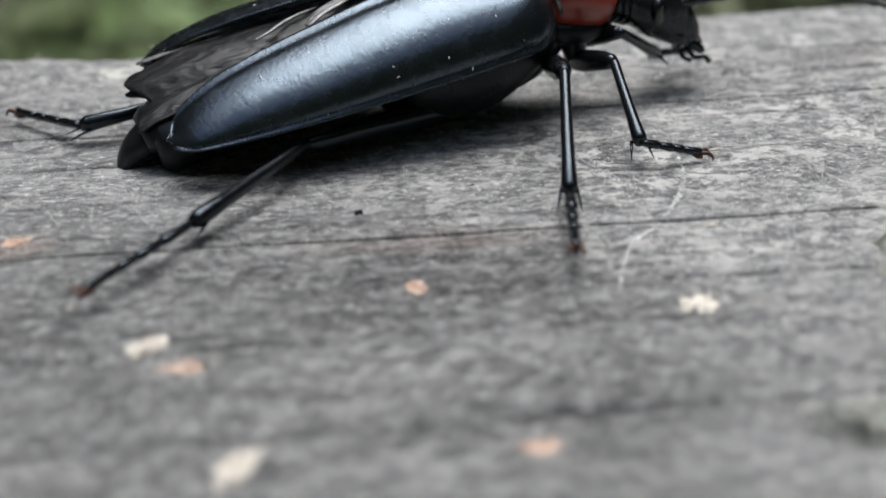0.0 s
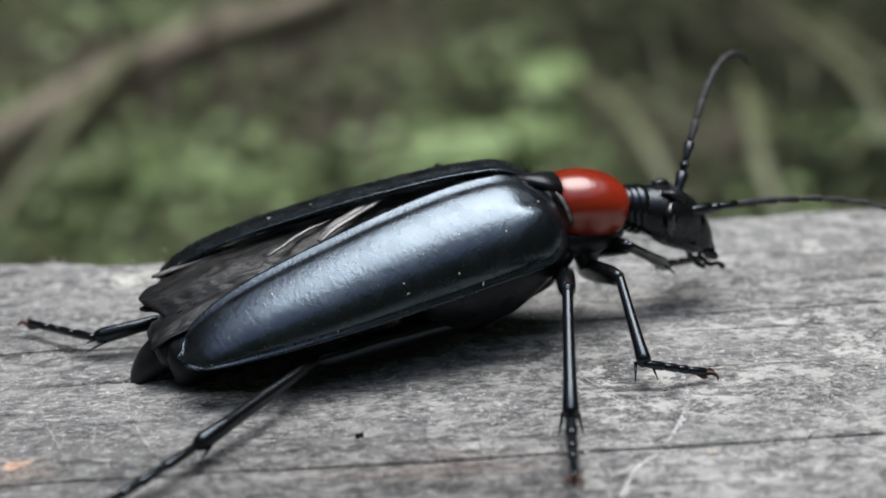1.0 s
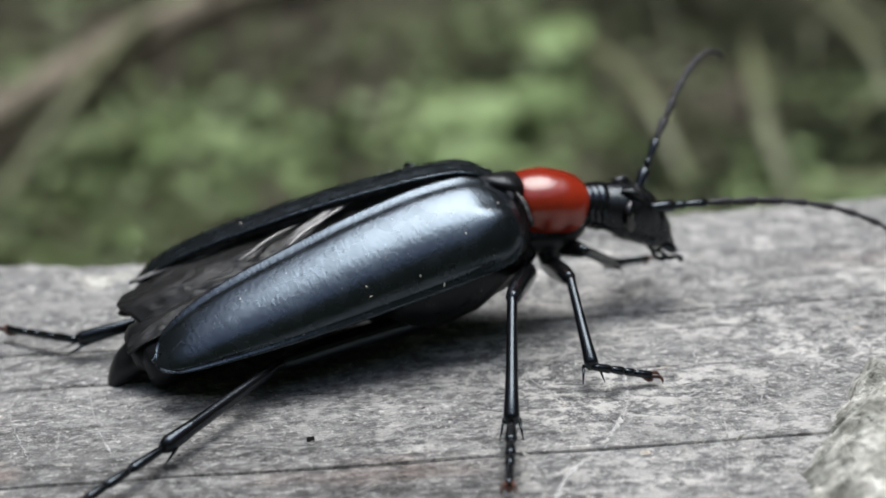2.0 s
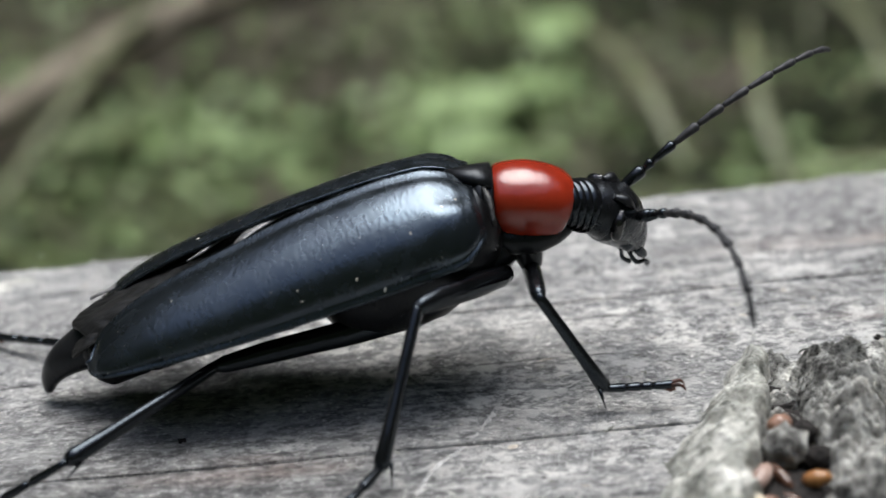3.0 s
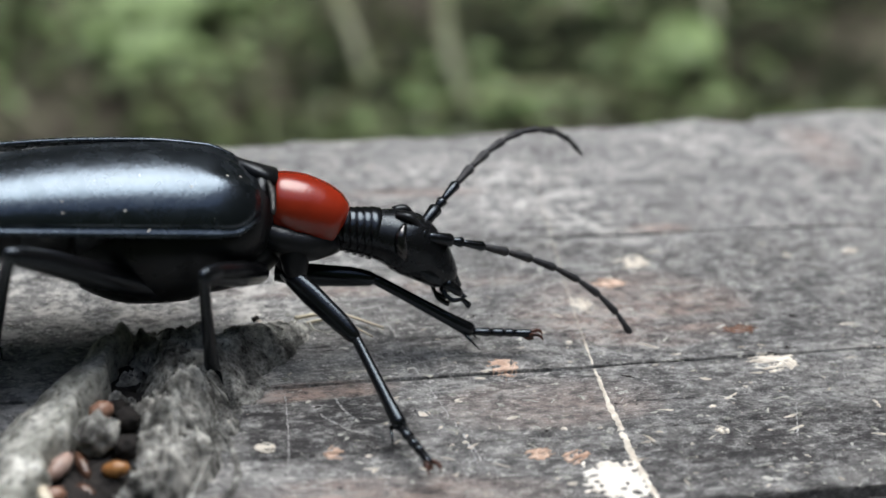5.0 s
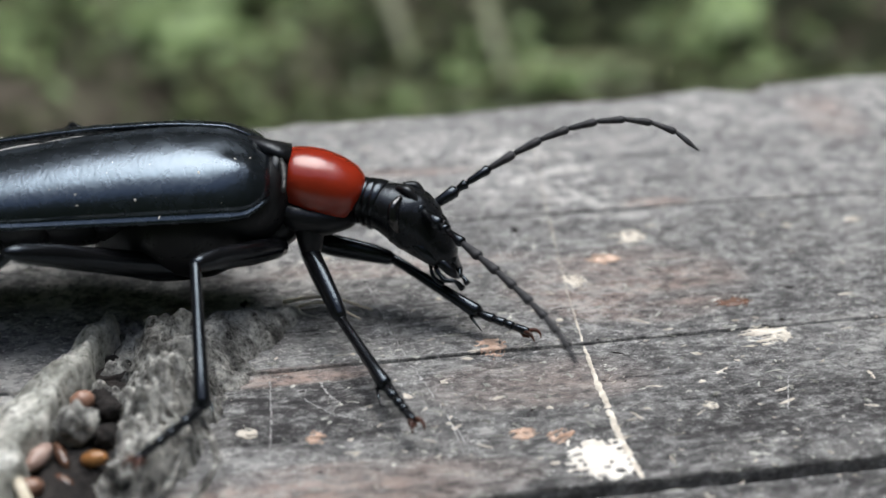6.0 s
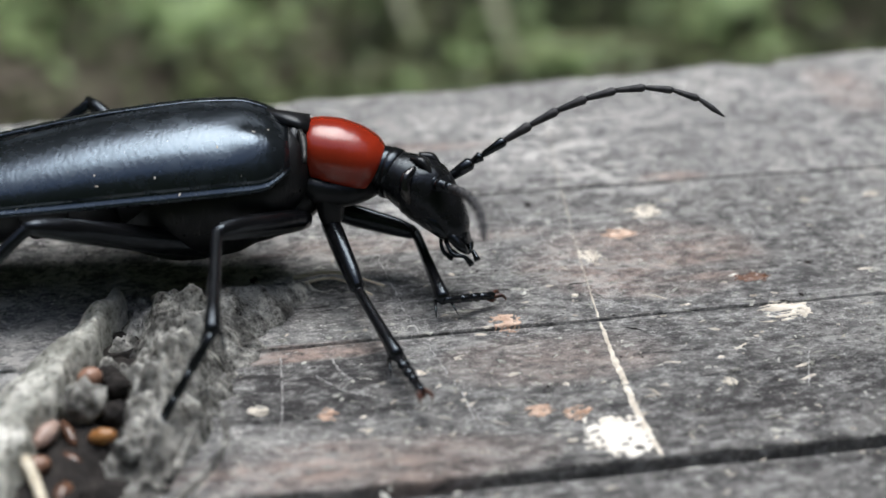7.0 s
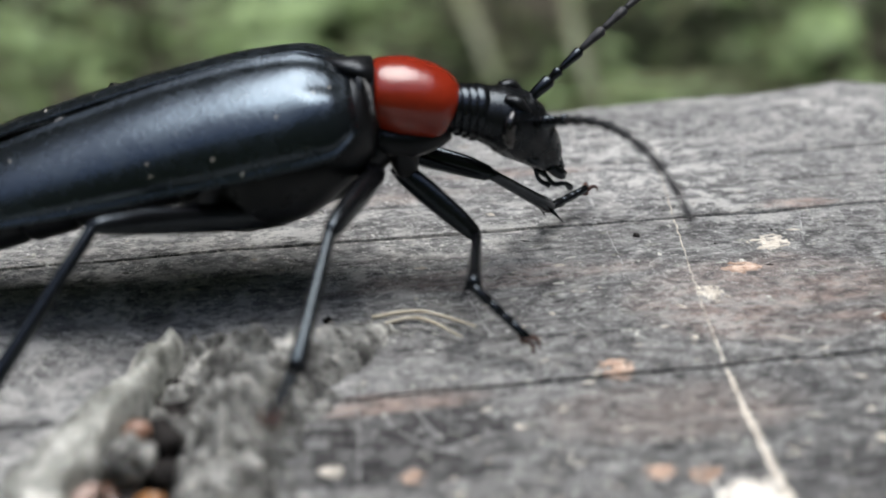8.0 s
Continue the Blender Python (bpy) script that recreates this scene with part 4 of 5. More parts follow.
for line, width, mat in (([(9.3, 36.4, 0.0), (8.8, 39.8, 1.8), (9.6, 45.0, 3.0), (11.5, 53, 2.2)], 0.25, M_GRASS), ([(6.4, 38.2, 0.0), (9.0, 36.9, 1.6), (11.9, 36.8, 1.8), (15.5, 38.4, 0.6)], 0.33, M_GRASS),
                         ([(14.4, 43.5, 0.0), (14.8, 49, 2.4), (15.3, 57, 3.2), (15.6, 68, 2.2)], 0.22, M_GRASS), ([(17.0, 45.0, 0.0), (16.8, 51, 2.4), (16.6, 60, 3.0), (16.0, 71, 2.0)], 0.19, M_GRASS), ([(12.0, 45.0, 0.0), (14.2, 45.4, 1.6), (17.5, 46.5, 1.8), (21, 48.5, 0.6)], 0.33, M_GRASS),
                         ([(6.8, 42.0, 0.0), (6.4, 46, 1.8), (6.0, 52, 2.2), (5.2, 60, 1.2)], 0.28, M_GRASS), ([(-15.8, 44.0, 0.0), (-13.4, 50, 2.0), (-11.6, 57, 2.4), (-9.6, 66, 1.2)], 0.28, M_GRASS), ([(19.5, 44.5, 0.0), (20.2, 49, 2.0), (20.6, 55, 2.4), (21.6, 63, 1.4)], 0.28, M_GRASS)):
    long_blade(line, width, mat)

# ---- the beetle ----
beetle = empty_thing("beetle", "black beetle with red thorax and long antennae, walking on the beam", "beetle")
ELYTRON_LENGTH = 1.99


def between(table, u):
    """Smooth value at u in rows of (u, value)."""
    return at_time(table, u)[0]


OUTER = [(0.0, 0.33), (0.035, 0.41), (0.10, 0.46), (0.30, 0.485), (0.55, 0.49), (0.75, 0.47), (0.88, 0.435), (0.94, 0.405), (0.975, 0.36), (0.993, 0.31), (1.0, 0.27)]
INNER = [(0.0, 0.02), (0.18, 0.005), (0.32, 0.012), (0.5, 0.035), (0.7, 0.06), (0.85, 0.085), (0.94, 0.115), (0.98, 0.16), (1.0, 0.24)]
CREST = [(0.0, 0.21), (0.05, 0.285), (0.12, 0.335), (0.22, 0.345), (0.4, 0.325), (0.6, 0.275), (0.78, 0.215), (0.88, 0.16), (0.96, 0.085), (1.0, 0.02)]


def elytron_point(u, v, side):
    """u from base to tip, v from the seam to the outer margin; side -1 is the right wing case."""
    x = 0.005 - ELYTRON_LENGTH * u
    w, inner, hgt = between(OUTER, u), between(INNER, u), between(CREST, u)
    a = v * math.pi / 2
    y = inner + (w - inner) * math.sin(a)
    z = hgt * max(0.0, math.cos(a)) ** 0.88 - 0.03 * u
    z += 0.018 * math.exp(-((u - 0.07) / 0.05) ** 2 - ((v - 0.55) / 0.15) ** 2) - 0.010 * math.exp(-((u - 0.07) / 0.05) ** 2 - ((v - 0.33) / 0.1) ** 2)
    z += 0.055 * max(0.0, 1 - u / 0.06) * v
    y += 0.013 * math.exp(-((v - 0.985) / 0.018) ** 2)
    y -= 0.008 * math.exp(-((v - 0.935) / 0.016) ** 2)
    z += 0.006 * math.exp(-(v / 0.03) ** 2) - 0.005 * math.exp(-((v - 0.09) / 0.04) ** 2)
    return (x, side * y, z)


def build_elytron(side):
    def f(u, v):
        return elytron_point(1 - (1 - u) ** 1.15, v if side < 0 else 1 - v, side)
    return part("elytron", sheet(f, 64, 60, 0.016), M_ELYTRON, beetle, "satin black wing case with a fine raised margin")


elytra = {"right": build_elytron(-1), "left": build_elytron(1)}


def build_dust(side):
    """Tiny pale specks of dust lying on a wing case."""
    rnd, bm = random.Random(7 + side), bmesh.new()
    for _ in range(26):
        u, v = rnd.uniform(0.03, 0.97), rnd.uniform(0.05, 0.97)
        p = Vector(elytron_point(u, v, side))
        du, dv = Vector(elytron_point(u + 0.004, v, side)) - p, Vector(elytron_point(u, v + 0.004, side)) - p
        up = du.cross(dv).normalized()
        up = up if up.z > 0 or up.y * side > 0 else -up
        r, a, long = 0.0022 + 0.005 * rnd.random() ** 4, rnd.uniform(0, 6.28), rnd.choice((1, 1, 1.5, 3))
        tx = du.normalized() * math.cos(a) + up.cross(du.normalized()) * math.sin(a)
        ty = up.cross(tx)
        top = bm.verts.new(p + up * r * 0.7)
        ring = [bm.verts.new(p + tx * (r * long * math.cos(q * 1.047)) + ty * (r * math.sin(q * 1.047)) - up * 0.001) for q in range(6)]
        for q in range(6):
            bm.faces.new((top, ring[q], ring[(q + 1) % 6]))
    ob = part("dust", bm, M_PAINT, elytra["right" if side < 0 else "left"], "tiny pale dust specks")
    return tagged(ob, "tiny pale dust specks", kind="stuff")


build_dust(-1)
build_dust(1)

# trunk under the wing cases
part("thorax", loft(curve_points([(0.10, 0, 0.06), (0.02, 0, 0.04), (-0.12, 0, -0.02), (-0.35, 0, -0.10), (-0.58, 0, -0.13), (-0.72, 0, -0.12), (-0.80, 0, -0.08)], 3),
                    curve_sizes([(0.15, 0.12), (0.27, 0.20), (0.36, 0.27), (0.40, 0.32), (0.38, 0.31), (0.33, 0.26), (0.22, 0.16)], 3), 26), M_BLACK, beetle)
part("mesosternum", loft(curve_points([(0.16, 0, -0.09), (0.07, 0, -0.13), (-0.08, 0, -0.19), (-0.28, 0, -0.22), (-0.42, 0, -0.22)], 3), curve_sizes([(0.09, 0.07), (0.19, 0.13), (0.25, 0.16), (0.28, 0.17), (0.22, 0.12)], 3), 20), M_BLACK, beetle)
for k in range(6):
    x0, r = -0.62 - 0.23 * k, 0.36 - 0.020 * k
    zc = 0.02 - 0.030 * k
    part("abdomen_segment", loft([(x0 + 0.05, 0, zc), (x0 - 0.02, 0, zc), (x0 - 0.2, 0, zc - 0.025), (x0 - 0.25, 0, zc - 0.03)], [(r * 0.85, r * 0.55), (r, r * 0.66), (r * 0.97, r * 0.64), (r * 0.8, r * 0.5)], 22), M_BLACK, beetle)
part("abdomen_ring", loft([(-1.86, 0, -0.09), (-1.90, 0, -0.09), (-2.02, 0, -0.11), (-2.06, 0, -0.12)], [(0.17, 0.105), (0.185, 0.118), (0.175, 0.112), (0.14, 0.085)], 22), M_BLACK, beetle, "shiny last abdomen ring")
abdomen_tip = part("abdomen_tip", loft(curve_points([(-1.60, 0, -0.06), (-1.82, 0, -0.10), (-2.00, 0, -0.15), (-2.10, 0, -0.22), (-2.15, 0, -0.30)], 4), curve_sizes([(0.18, 0.13), (0.16, 0.115), (0.115, 0.085), (0.075, 0.055), (0.03, 0.025)], 4), 16), M_BLACK, beetle)
for s in (-1, 1):
    part("wing_hinge", loft(curve_points([(0.06, s * 0.12, 0.20), (0.075, s * 0.20, 0.16), (0.07, s * 0.29, 0.08)], 4), curve_sizes([(0.012, 0.008), (0.020, 0.012), (0.010, 0.006)], 4), 10, rough=0.5), M_WING, beetle, "silvery dark wing hinge")
part("scutellum", loft([(0.1, 0, 0.19), (0.02, 0, 0.22), (-0.1, 0, 0.27)], [(0.12, 0.05), (0.09, 0.04), (0.02, 0.02)], 10), M_BLACK, beetle)


def wing_sheet(y0, y1, seed, drop=0.0):
    """A folded, crumpled hind wing lying over the abdomen."""
    def f(u, v):
        x = -0.28 - 1.74 * u - 0.06 * math.sin(v * 7 + seed) * u
        y = y0 + (y1 - y0) * v
        fold = 0.5 - abs((v * 2.5 + 0.5 * u + seed * 0.3) % 1 - 0.5)
        z = 0.86 * between(CREST, min(1.0, 0.14 + 0.80 * u)) - 0.075 - drop - 0.7 * (y - 0.02) ** 2 + 0.03 * fold * min(1.0, 2 * u)
        z += 0.016 * noise.noise((u * 9, v * 4, seed)) + 0.006 * (1 - 2 * abs(noise.noise((u * 19, v * 9, seed + 4)))) + 0.0012 * noise.noise((u * 60, v * 26, seed))
        return (x, y, z)
    return sheet(f, 110, 56, 0.006)


hind_wings = {"right": part("hind_wing", wing_sheet(-0.22, 0.17, 1.0, 0.03), M_WING, beetle, "dark crumpled folded hind wing"),
              "left": part("hind_wing", wing_sheet(-0.18, 0.34, 5.0), M_WING, beetle, "dark crumpled folded hind wing")}
for k in range(4):  # stiff ribs that reach past the wing cases
    y0 = -0.02 + 0.06 * k
    part("wing_vein", loft(curve_points([(-0.75 - 0.07 * k, y0 * 0.6, 0.19), (-1.2, y0, 0.165), (-1.65, y0 * 1.15, 0.115), (-1.97 - 0.03 * (k % 2), y0 * 1.2 + 0.02, 0.045)], 6), curve_sizes([(0.010, 0.005), (0.024, 0.006), (0.034, 0.006), (0.020, 0.005)], 6), 6), M_WINGPALE if k == 3 else M_WING, hind_wings["left"], "pale stiff wing vein" if k == 3 else "")
for k, (points, wide) in enumerate((([(-0.74, 0.17, 0.265), (-0.84, 0.10, 0.270), (-0.97, 0.03, 0.266), (-1.07, -0.02, 0.258), (-1.16, -0.09, 0.245)], 0.020), ([(-0.83, 0.155, 0.262), (-0.92, 0.10, 0.264), (-1.02, 0.05, 0.258), (-1.10, -0.005, 0.250), (-1.16, -0.07, 0.240)], 0.024),
                                    ([(-1.05, 0.16, 0.215), (-1.16, 0.11, 0.222), (-1.26, 0.06, 0.220), (-1.34, 0.01, 0.212), (-1.42, -0.02, 0.20)], 0.012))):
    part("wing_fold", loft(curve_points(points, 6), curve_sizes([(0.004, 0.003), (wide * 0.7, 0.007), (wide, 0.008), (wide, 0.008), (wide * 0.6, 0.004)], 6), 10, rough=0.25, seed=k), M_WINGPALE, hind_wings["right"], "pale silvery folded wing lobe")


# the red fore-body; its own space begins at its hind edge
def build_pronotum():
    bm = loft(curve_points([(-0.02, 0, 0), (0.0, 0, 0.0), (0.05, 0, 0.01), (0.13, 0, 0.015), (0.22, 0, 0.008), (0.295, 0, -0.005), (0.34, 0, -0.012), (0.355, 0, -0.015)], 3),
              curve_sizes([(0.160, 0.145), (0.184, 0.166), (0.203, 0.185), (0.214, 0.197), (0.208, 0.192), (0.190, 0.174), (0.160, 0.146), (0.120, 0.110)], 3), 36, power=0.94)
    bmesh.ops.scale(bm, vec=(1.0, 0.96, 0.89), verts=bm.verts)
    red = part("pronotum", bm, M_RED, beetle, "glossy red shield over the fore-body")
    part("prosternum", loft(curve_points([(-0.03, 0, -0.13), (0.08, 0, -0.145), (0.20, 0, -0.14), (0.30, 0, -0.11), (0.36, 0, -0.08)], 3), curve_sizes([(0.165, 0.07), (0.203, 0.095), (0.195, 0.095), (0.155, 0.075), (0.105, 0.06)], 3), 26, power=0.85), M_BLACK, red, "black underside")
    for side in (-1, 1):
        part("coxa", loft(curve_points([(0.13, side * 0.08, -0.10), (0.165, side * 0.105, -0.19), (0.195, side * 0.12, -0.28), (0.205, side * 0.12, -0.335)], 3), curve_sizes([(0.09, 0.08), (0.085, 0.075), (0.062, 0.058), (0.03, 0.03)], 3), 16), M_BLACK, red)
    for x0, r0 in ((-0.035, 0.172), (-0.07, 0.18)):
        part("collar", loft([(x0 - 0.03, 0, -0.015), (x0 - 0.01, 0, -0.01), (x0 + 0.02, 0, -0.01), (x0 + 0.04, 0, -0.01)], [(r0 - 0.02, r0 * 0.86 - 0.02), (r0, r0 * 0.88), (r0, r0 * 0.88), (r0 - 0.03, r0 * 0.86 - 0.03)], 28), M_BLACK, red, "black hind collar")
    return red


pronotum = build_pronotum()


def build_head():
    bm = loft(curve_points([(-0.18, 0, 0.0), (-0.08, 0, 0.0), (0.04, 0, 0.0), (0.13, 0, 0.0), (0.22, 0, -0.012), (0.30, 0, -0.05), (0.38, 0, -0.10), (0.455, 0, -0.155), (0.495, 0, -0.19)], 5),
              curve_sizes([(0.092, 0.084), (0.110, 0.102), (0.125, 0.112), (0.150, 0.132), (0.168, 0.155), (0.150, 0.150), (0.125, 0.122), (0.100, 0.085), (0.070, 0.045)], 5), 32)
    for v in bm.verts:
        q = v.co
        q.z -= 0.022 * math.exp(-((q.x - 0.26) / 0.05) ** 2 - (q.y / 0.05) ** 2) * (q.z > 0)
        q.z += 0.012 * math.exp(-((q.x - 0.30) / 0.03) ** 2 - ((abs(q.y) - 0.07) / 0.03) ** 2) * (q.z > -0.04)
        q.z -= 0.010 * math.exp(-((q.x - 0.40) / 0.012) ** 2) * (q.z > -0.12)
    head = part("head", bm, M_HEAD, beetle)
    for k in range(-2, 5):
        r = 0.108 + 0.006 * k
        x = -0.085 + 0.036 * k
        part("neck_ring", loft([(x - 0.010, 0, 0.0), (x, 0, 0.003), (x + 0.012, 0, 0.003), (x + 0.024, 0, 0.0)], [(r - 0.006, r * 0.92 - 0.006), (r + 0.010, r * 0.92 + 0.010), (r + 0.010, r * 0.92 + 0.010), (r - 0.006, r * 0.92 - 0.006)], 28), M_GLOSS, head)
    for s in (-1, 1):
        part("eye", loft(curve_points([(0.20, s * 0.115, 0.095), (0.185, s * 0.150, 0.045), (0.20, s * 0.160, -0.02), (0.235, s * 0.140, -0.075)], 4), curve_sizes([(0.012, 0.014), (0.030, 0.040), (0.032, 0.042), (0.012, 0.014)], 4), 14, up=(0, 1, 0)), M_EYE, head, "shiny black curved eye")
        part("brow", loft(curve_points([(0.16, s * 0.06, 0.125), (0.22, s * 0.085, 0.128), (0.285, s * 0.085, 0.085)], 4), curve_sizes([(0.02, 0.012), (0.034, 0.024), (0.02, 0.012)], 4), 10), M_BLACK, head)
        part("cheek", loft(curve_points([(0.28, s * 0.10, -0.10), (0.37, s * 0.098, -0.14), (0.45, s * 0.075, -0.19)], 4), curve_sizes([(0.02, 0.02), (0.034, 0.034), (0.016, 0.016)], 4), 10), M_GLOSS, head)
        part("mandible", loft(curve_points([(0.46, s * 0.065, -0.175), (0.53, s * 0.066, -0.215), (0.56, s * 0.012, -0.245)], 4), curve_sizes([(0.034, 0.030), (0.028, 0.024), (0.007, 0.007)], 4), 10), M_GLOSS, head)
        part("palp", loft(curve_points([(0.44, s * 0.06, -0.21), (0.50, s * 0.09, -0.255), (0.555, s * 0.08, -0.25), (0.60, s * 0.06, -0.28)], 4), curve_sizes([(0.010, 0.010), (0.013, 0.013), (0.010, 0.010), (0.017, 0.017)], 4), 8), M_GLOSS, head)
        part("palp", loft(curve_points([(0.40, s * 0.03, -0.20), (0.44, s * 0.05, -0.265), (0.50, s * 0.05, -0.29)], 4), curve_sizes([(0.008, 0.008), (0.011, 0.011), (0.014, 0.014)], 4), 8), M_GLOSS, head)
        part("antenna_socket", loft([(0.285, s * 0.075, 0.045), (0.325, s * 0.105, 0.05)], [(0.045, 0.045), (0.030, 0.030)], 12), M_GLOSS, head)
    part("upper_lip", loft([(0.46, 0, -0.115), (0.51, 0, -0.155), (0.545, 0, -0.195)], [(0.07, 0.02), (0.062, 0.02), (0.04, 0.012)], 12), M_GLOSS, head)
    return head


head = build_head()
SEGMENTS = [0.150, 0.058, 0.140, 0.148, 0.152, 0.152, 0.150, 0.144, 0.138, 0.132, 0.150]  # antenna


def build_antenna():
    made = []
    for k, ln in enumerate(SEGMENTS):
        r = 0.034 if k == 0 else 0.026 - 0.0010 * k
        tip = r * 1.22 if 0 < k < 10 else r * (1.1 if k == 0 else 0.45)
        bm = loft([(0, 0, 0), (ln * 0.12, 0, 0), (ln * 0.55, 0, 0), (ln * 0.88, 0, 0), (ln * 1.0, 0, 0)],
                  [(r * 0.5, r * 0.5), (r * 0.72, r * 0.72), (r * 0.95, r * 0.9), (tip, tip * 0.9), (tip * 0.55, tip * 0.5)], 10)
        made.append(part("antenna_segment", bm, M_GLOSS if k < 3 else M_FUZZ, head))
    return made


antennae = {"right": build_antenna(), "left": build_antenna()}

LEGS = {  # hip in its own space (front legs: fore-body, others: trunk), femur, tibia, tarsus lengths, thickness
    "front_right": (True, (0.20, -0.12, -0.31), 0.43, 0.57, 0.32, 0.85), "front_left": (True, (0.20, 0.12, -0.31), 0.43, 0.57, 0.30, 0.85),
    "mid_right": (False, (0.02, -0.24, -0.22), 0.62, 0.74, 0.58, 0.9), "mid_left": (False, (0.02, 0.24, -0.22), 0.62, 0.74, 0.58, 0.9),
    "hind_right": (False, (-0.42, -0.20, -0.33), 1.00, 0.92, 0.74, 0.95), "hind_left": (False, (-0.42, 0.20, -0.33), 1.00, 0.92, 0.52, 0.95)}


def build_leg(spec):
    _, _, fl, tl, sl, k = spec
    femur = part("femur", loft([(-0.06, 0, 0), (0, 0, 0), (fl * 0.3, 0, 0), (fl * 0.75, 0, 0.004), (fl * 0.95, 0, 0), (fl * 1.03, 0, 0)],
                               [(0.045 * k, 0.05 * k), (0.056 * k, 0.062 * k), (0.055 * k, 0.07 * k), (0.050 * k, 0.060 * k), (0.042 * k, 0.046 * k), (0.02, 0.02)], 14), M_GLOSS, beetle)
    bm = loft([(-0.02, 0, 0), (0.02, 0, 0), (tl * 0.3, 0, 0), (tl * 0.75, 0, 0), (tl * 0.96, 0, 0), (tl, 0, 0)],
              [(0.022, 0.022), (0.030 * k, 0.032 * k), (0.030 * k, 0.033 * k), (0.036 * k, 0.038 * k), (0.044 * k, 0.046 * k), (0.03, 0.03)], 12)
    tibia = part("tibia", bm, M_GLOSS, beetle)
    for s in (-1, 1):
        part("spur", loft([(tl * 0.95, s * 0.035, -0.02), (tl + 0.07, s * 0.055, -0.045)], [(0.010, 0.010), (0.002, 0.002)], 6), M_GLOSS, tibia)
    bm = bmesh.new()
    x = 0.0
    for j, part_len in enumerate((0.31, 0.22, 0.16, 0.31)):
        a, b = x * sl, (x + part_len) * sl
        loft([(a, 0, 0), (a + (b - a) * 0.2, 0, 0), (b - (b - a) * 0.12, 0, 0), (b, 0, 0)], [(0.018, 0.016), (0.022, 0.019), (0.030 - 0.003 * j, 0.022), (0.020, 0.016)], 10, bm)
        x += part_len
    tarsus = part("tarsus", bm, M_GLOSS, beetle)
    for s in (-1, 1):
        part("claw", loft(curve_points([(sl * 0.97, s * 0.012, 0), (sl + 0.025, s * 0.024, 0.010), (sl + 0.048, s * 0.030, -0.004), (sl + 0.056, s * 0.026, -0.024)], 3), curve_sizes([(0.012, 0.012), (0.010, 0.010), (0.006, 0.006), (0.002, 0.002)], 3), 7), M_CLAW, tarsus, "dark reddish hooked claw")
    part("claw_pad", loft([(sl * 0.86, 0, -0.012), (sl * 0.95, 0, -0.02), (sl * 1.03, 0, -0.02)], [(0.015, 0.01), (0.024, 0.014), (0.012, 0.008)], 8), M_CLAW, tarsus, "orange brown pad")
    return femur, tibia, tarsus


legs = {name: build_leg(spec) for name, spec in LEGS.items()}

# ---- how the beetle moves: seconds, then centimetres and degrees ----
BODY = [  # place of the wing-case base, heading, nose up, roll
    (0.0, -3.62, 1.71, 0.53, 12.93, 7.7, 6.53),
    (0.6, -3.62, 1.71, 0.53, 12.93, 7.7, 6.53),
    (1.0, -3.59, 1.715, 0.55, 12.93, 8.3, 6.53),
    (1.5, -3.57, 1.72, 0.575, 12.93, 9.0, 6.53),
    (1.8, -3.56, 1.72, 0.58, 12.93, 9.06, 6.53),
    (2.8, -3.17, 1.14, 0.75, 1.61, 11.26, 9.43),
    (3.0, -3.09, 0.87, 0.85, -3.58, 12.41, 7.12),
    (3.2, -2.85, 0.83, 0.87, -0.08, 11.41, 3.89),
    (3.5, -2.27, 0.28, 1.06, -8.72, 14, -0.36),
    (3.6, -2.08, 0.24, 1.06, -12.2, 12.55, 3.3),
    (3.7, -1.91, 0.47, 0.9, -12.01, 9.71, 1.54),
    (3.8, -1.8, 0.63, 0.9, -12.84, 12.55, 5.59),
    (4.0, -1.62, 0.96, 0.68, -22.59, 15.51, -3.75),
    (4.1, -1.53, 0.81, 0.74, -28.18, 11, -2.85),
    (4.2, -1.38, 0.8, 0.66, -30.41, 4.5, -3.27),
    (4.5, -1.29, 0.63, 0.71, 1.36, -5.59, -6.67),
    (5.0, -1.17, 0.57, 0.72, 0.2, -4.98, -10.71),
    (6.5, -0.91, 0.95, 0.6, -6.78, 1.37, -6.18),
    (7.5, -0.9, 0.87, 0.62, -1.4, 2.71, -9.12),
    (7.7, -0.9, 0.87, 0.62, -1.4, 2.71, -9.12),
    (8.0, -0.91, 1.31, 0.81, -1.73, 8.3, 3.57)]
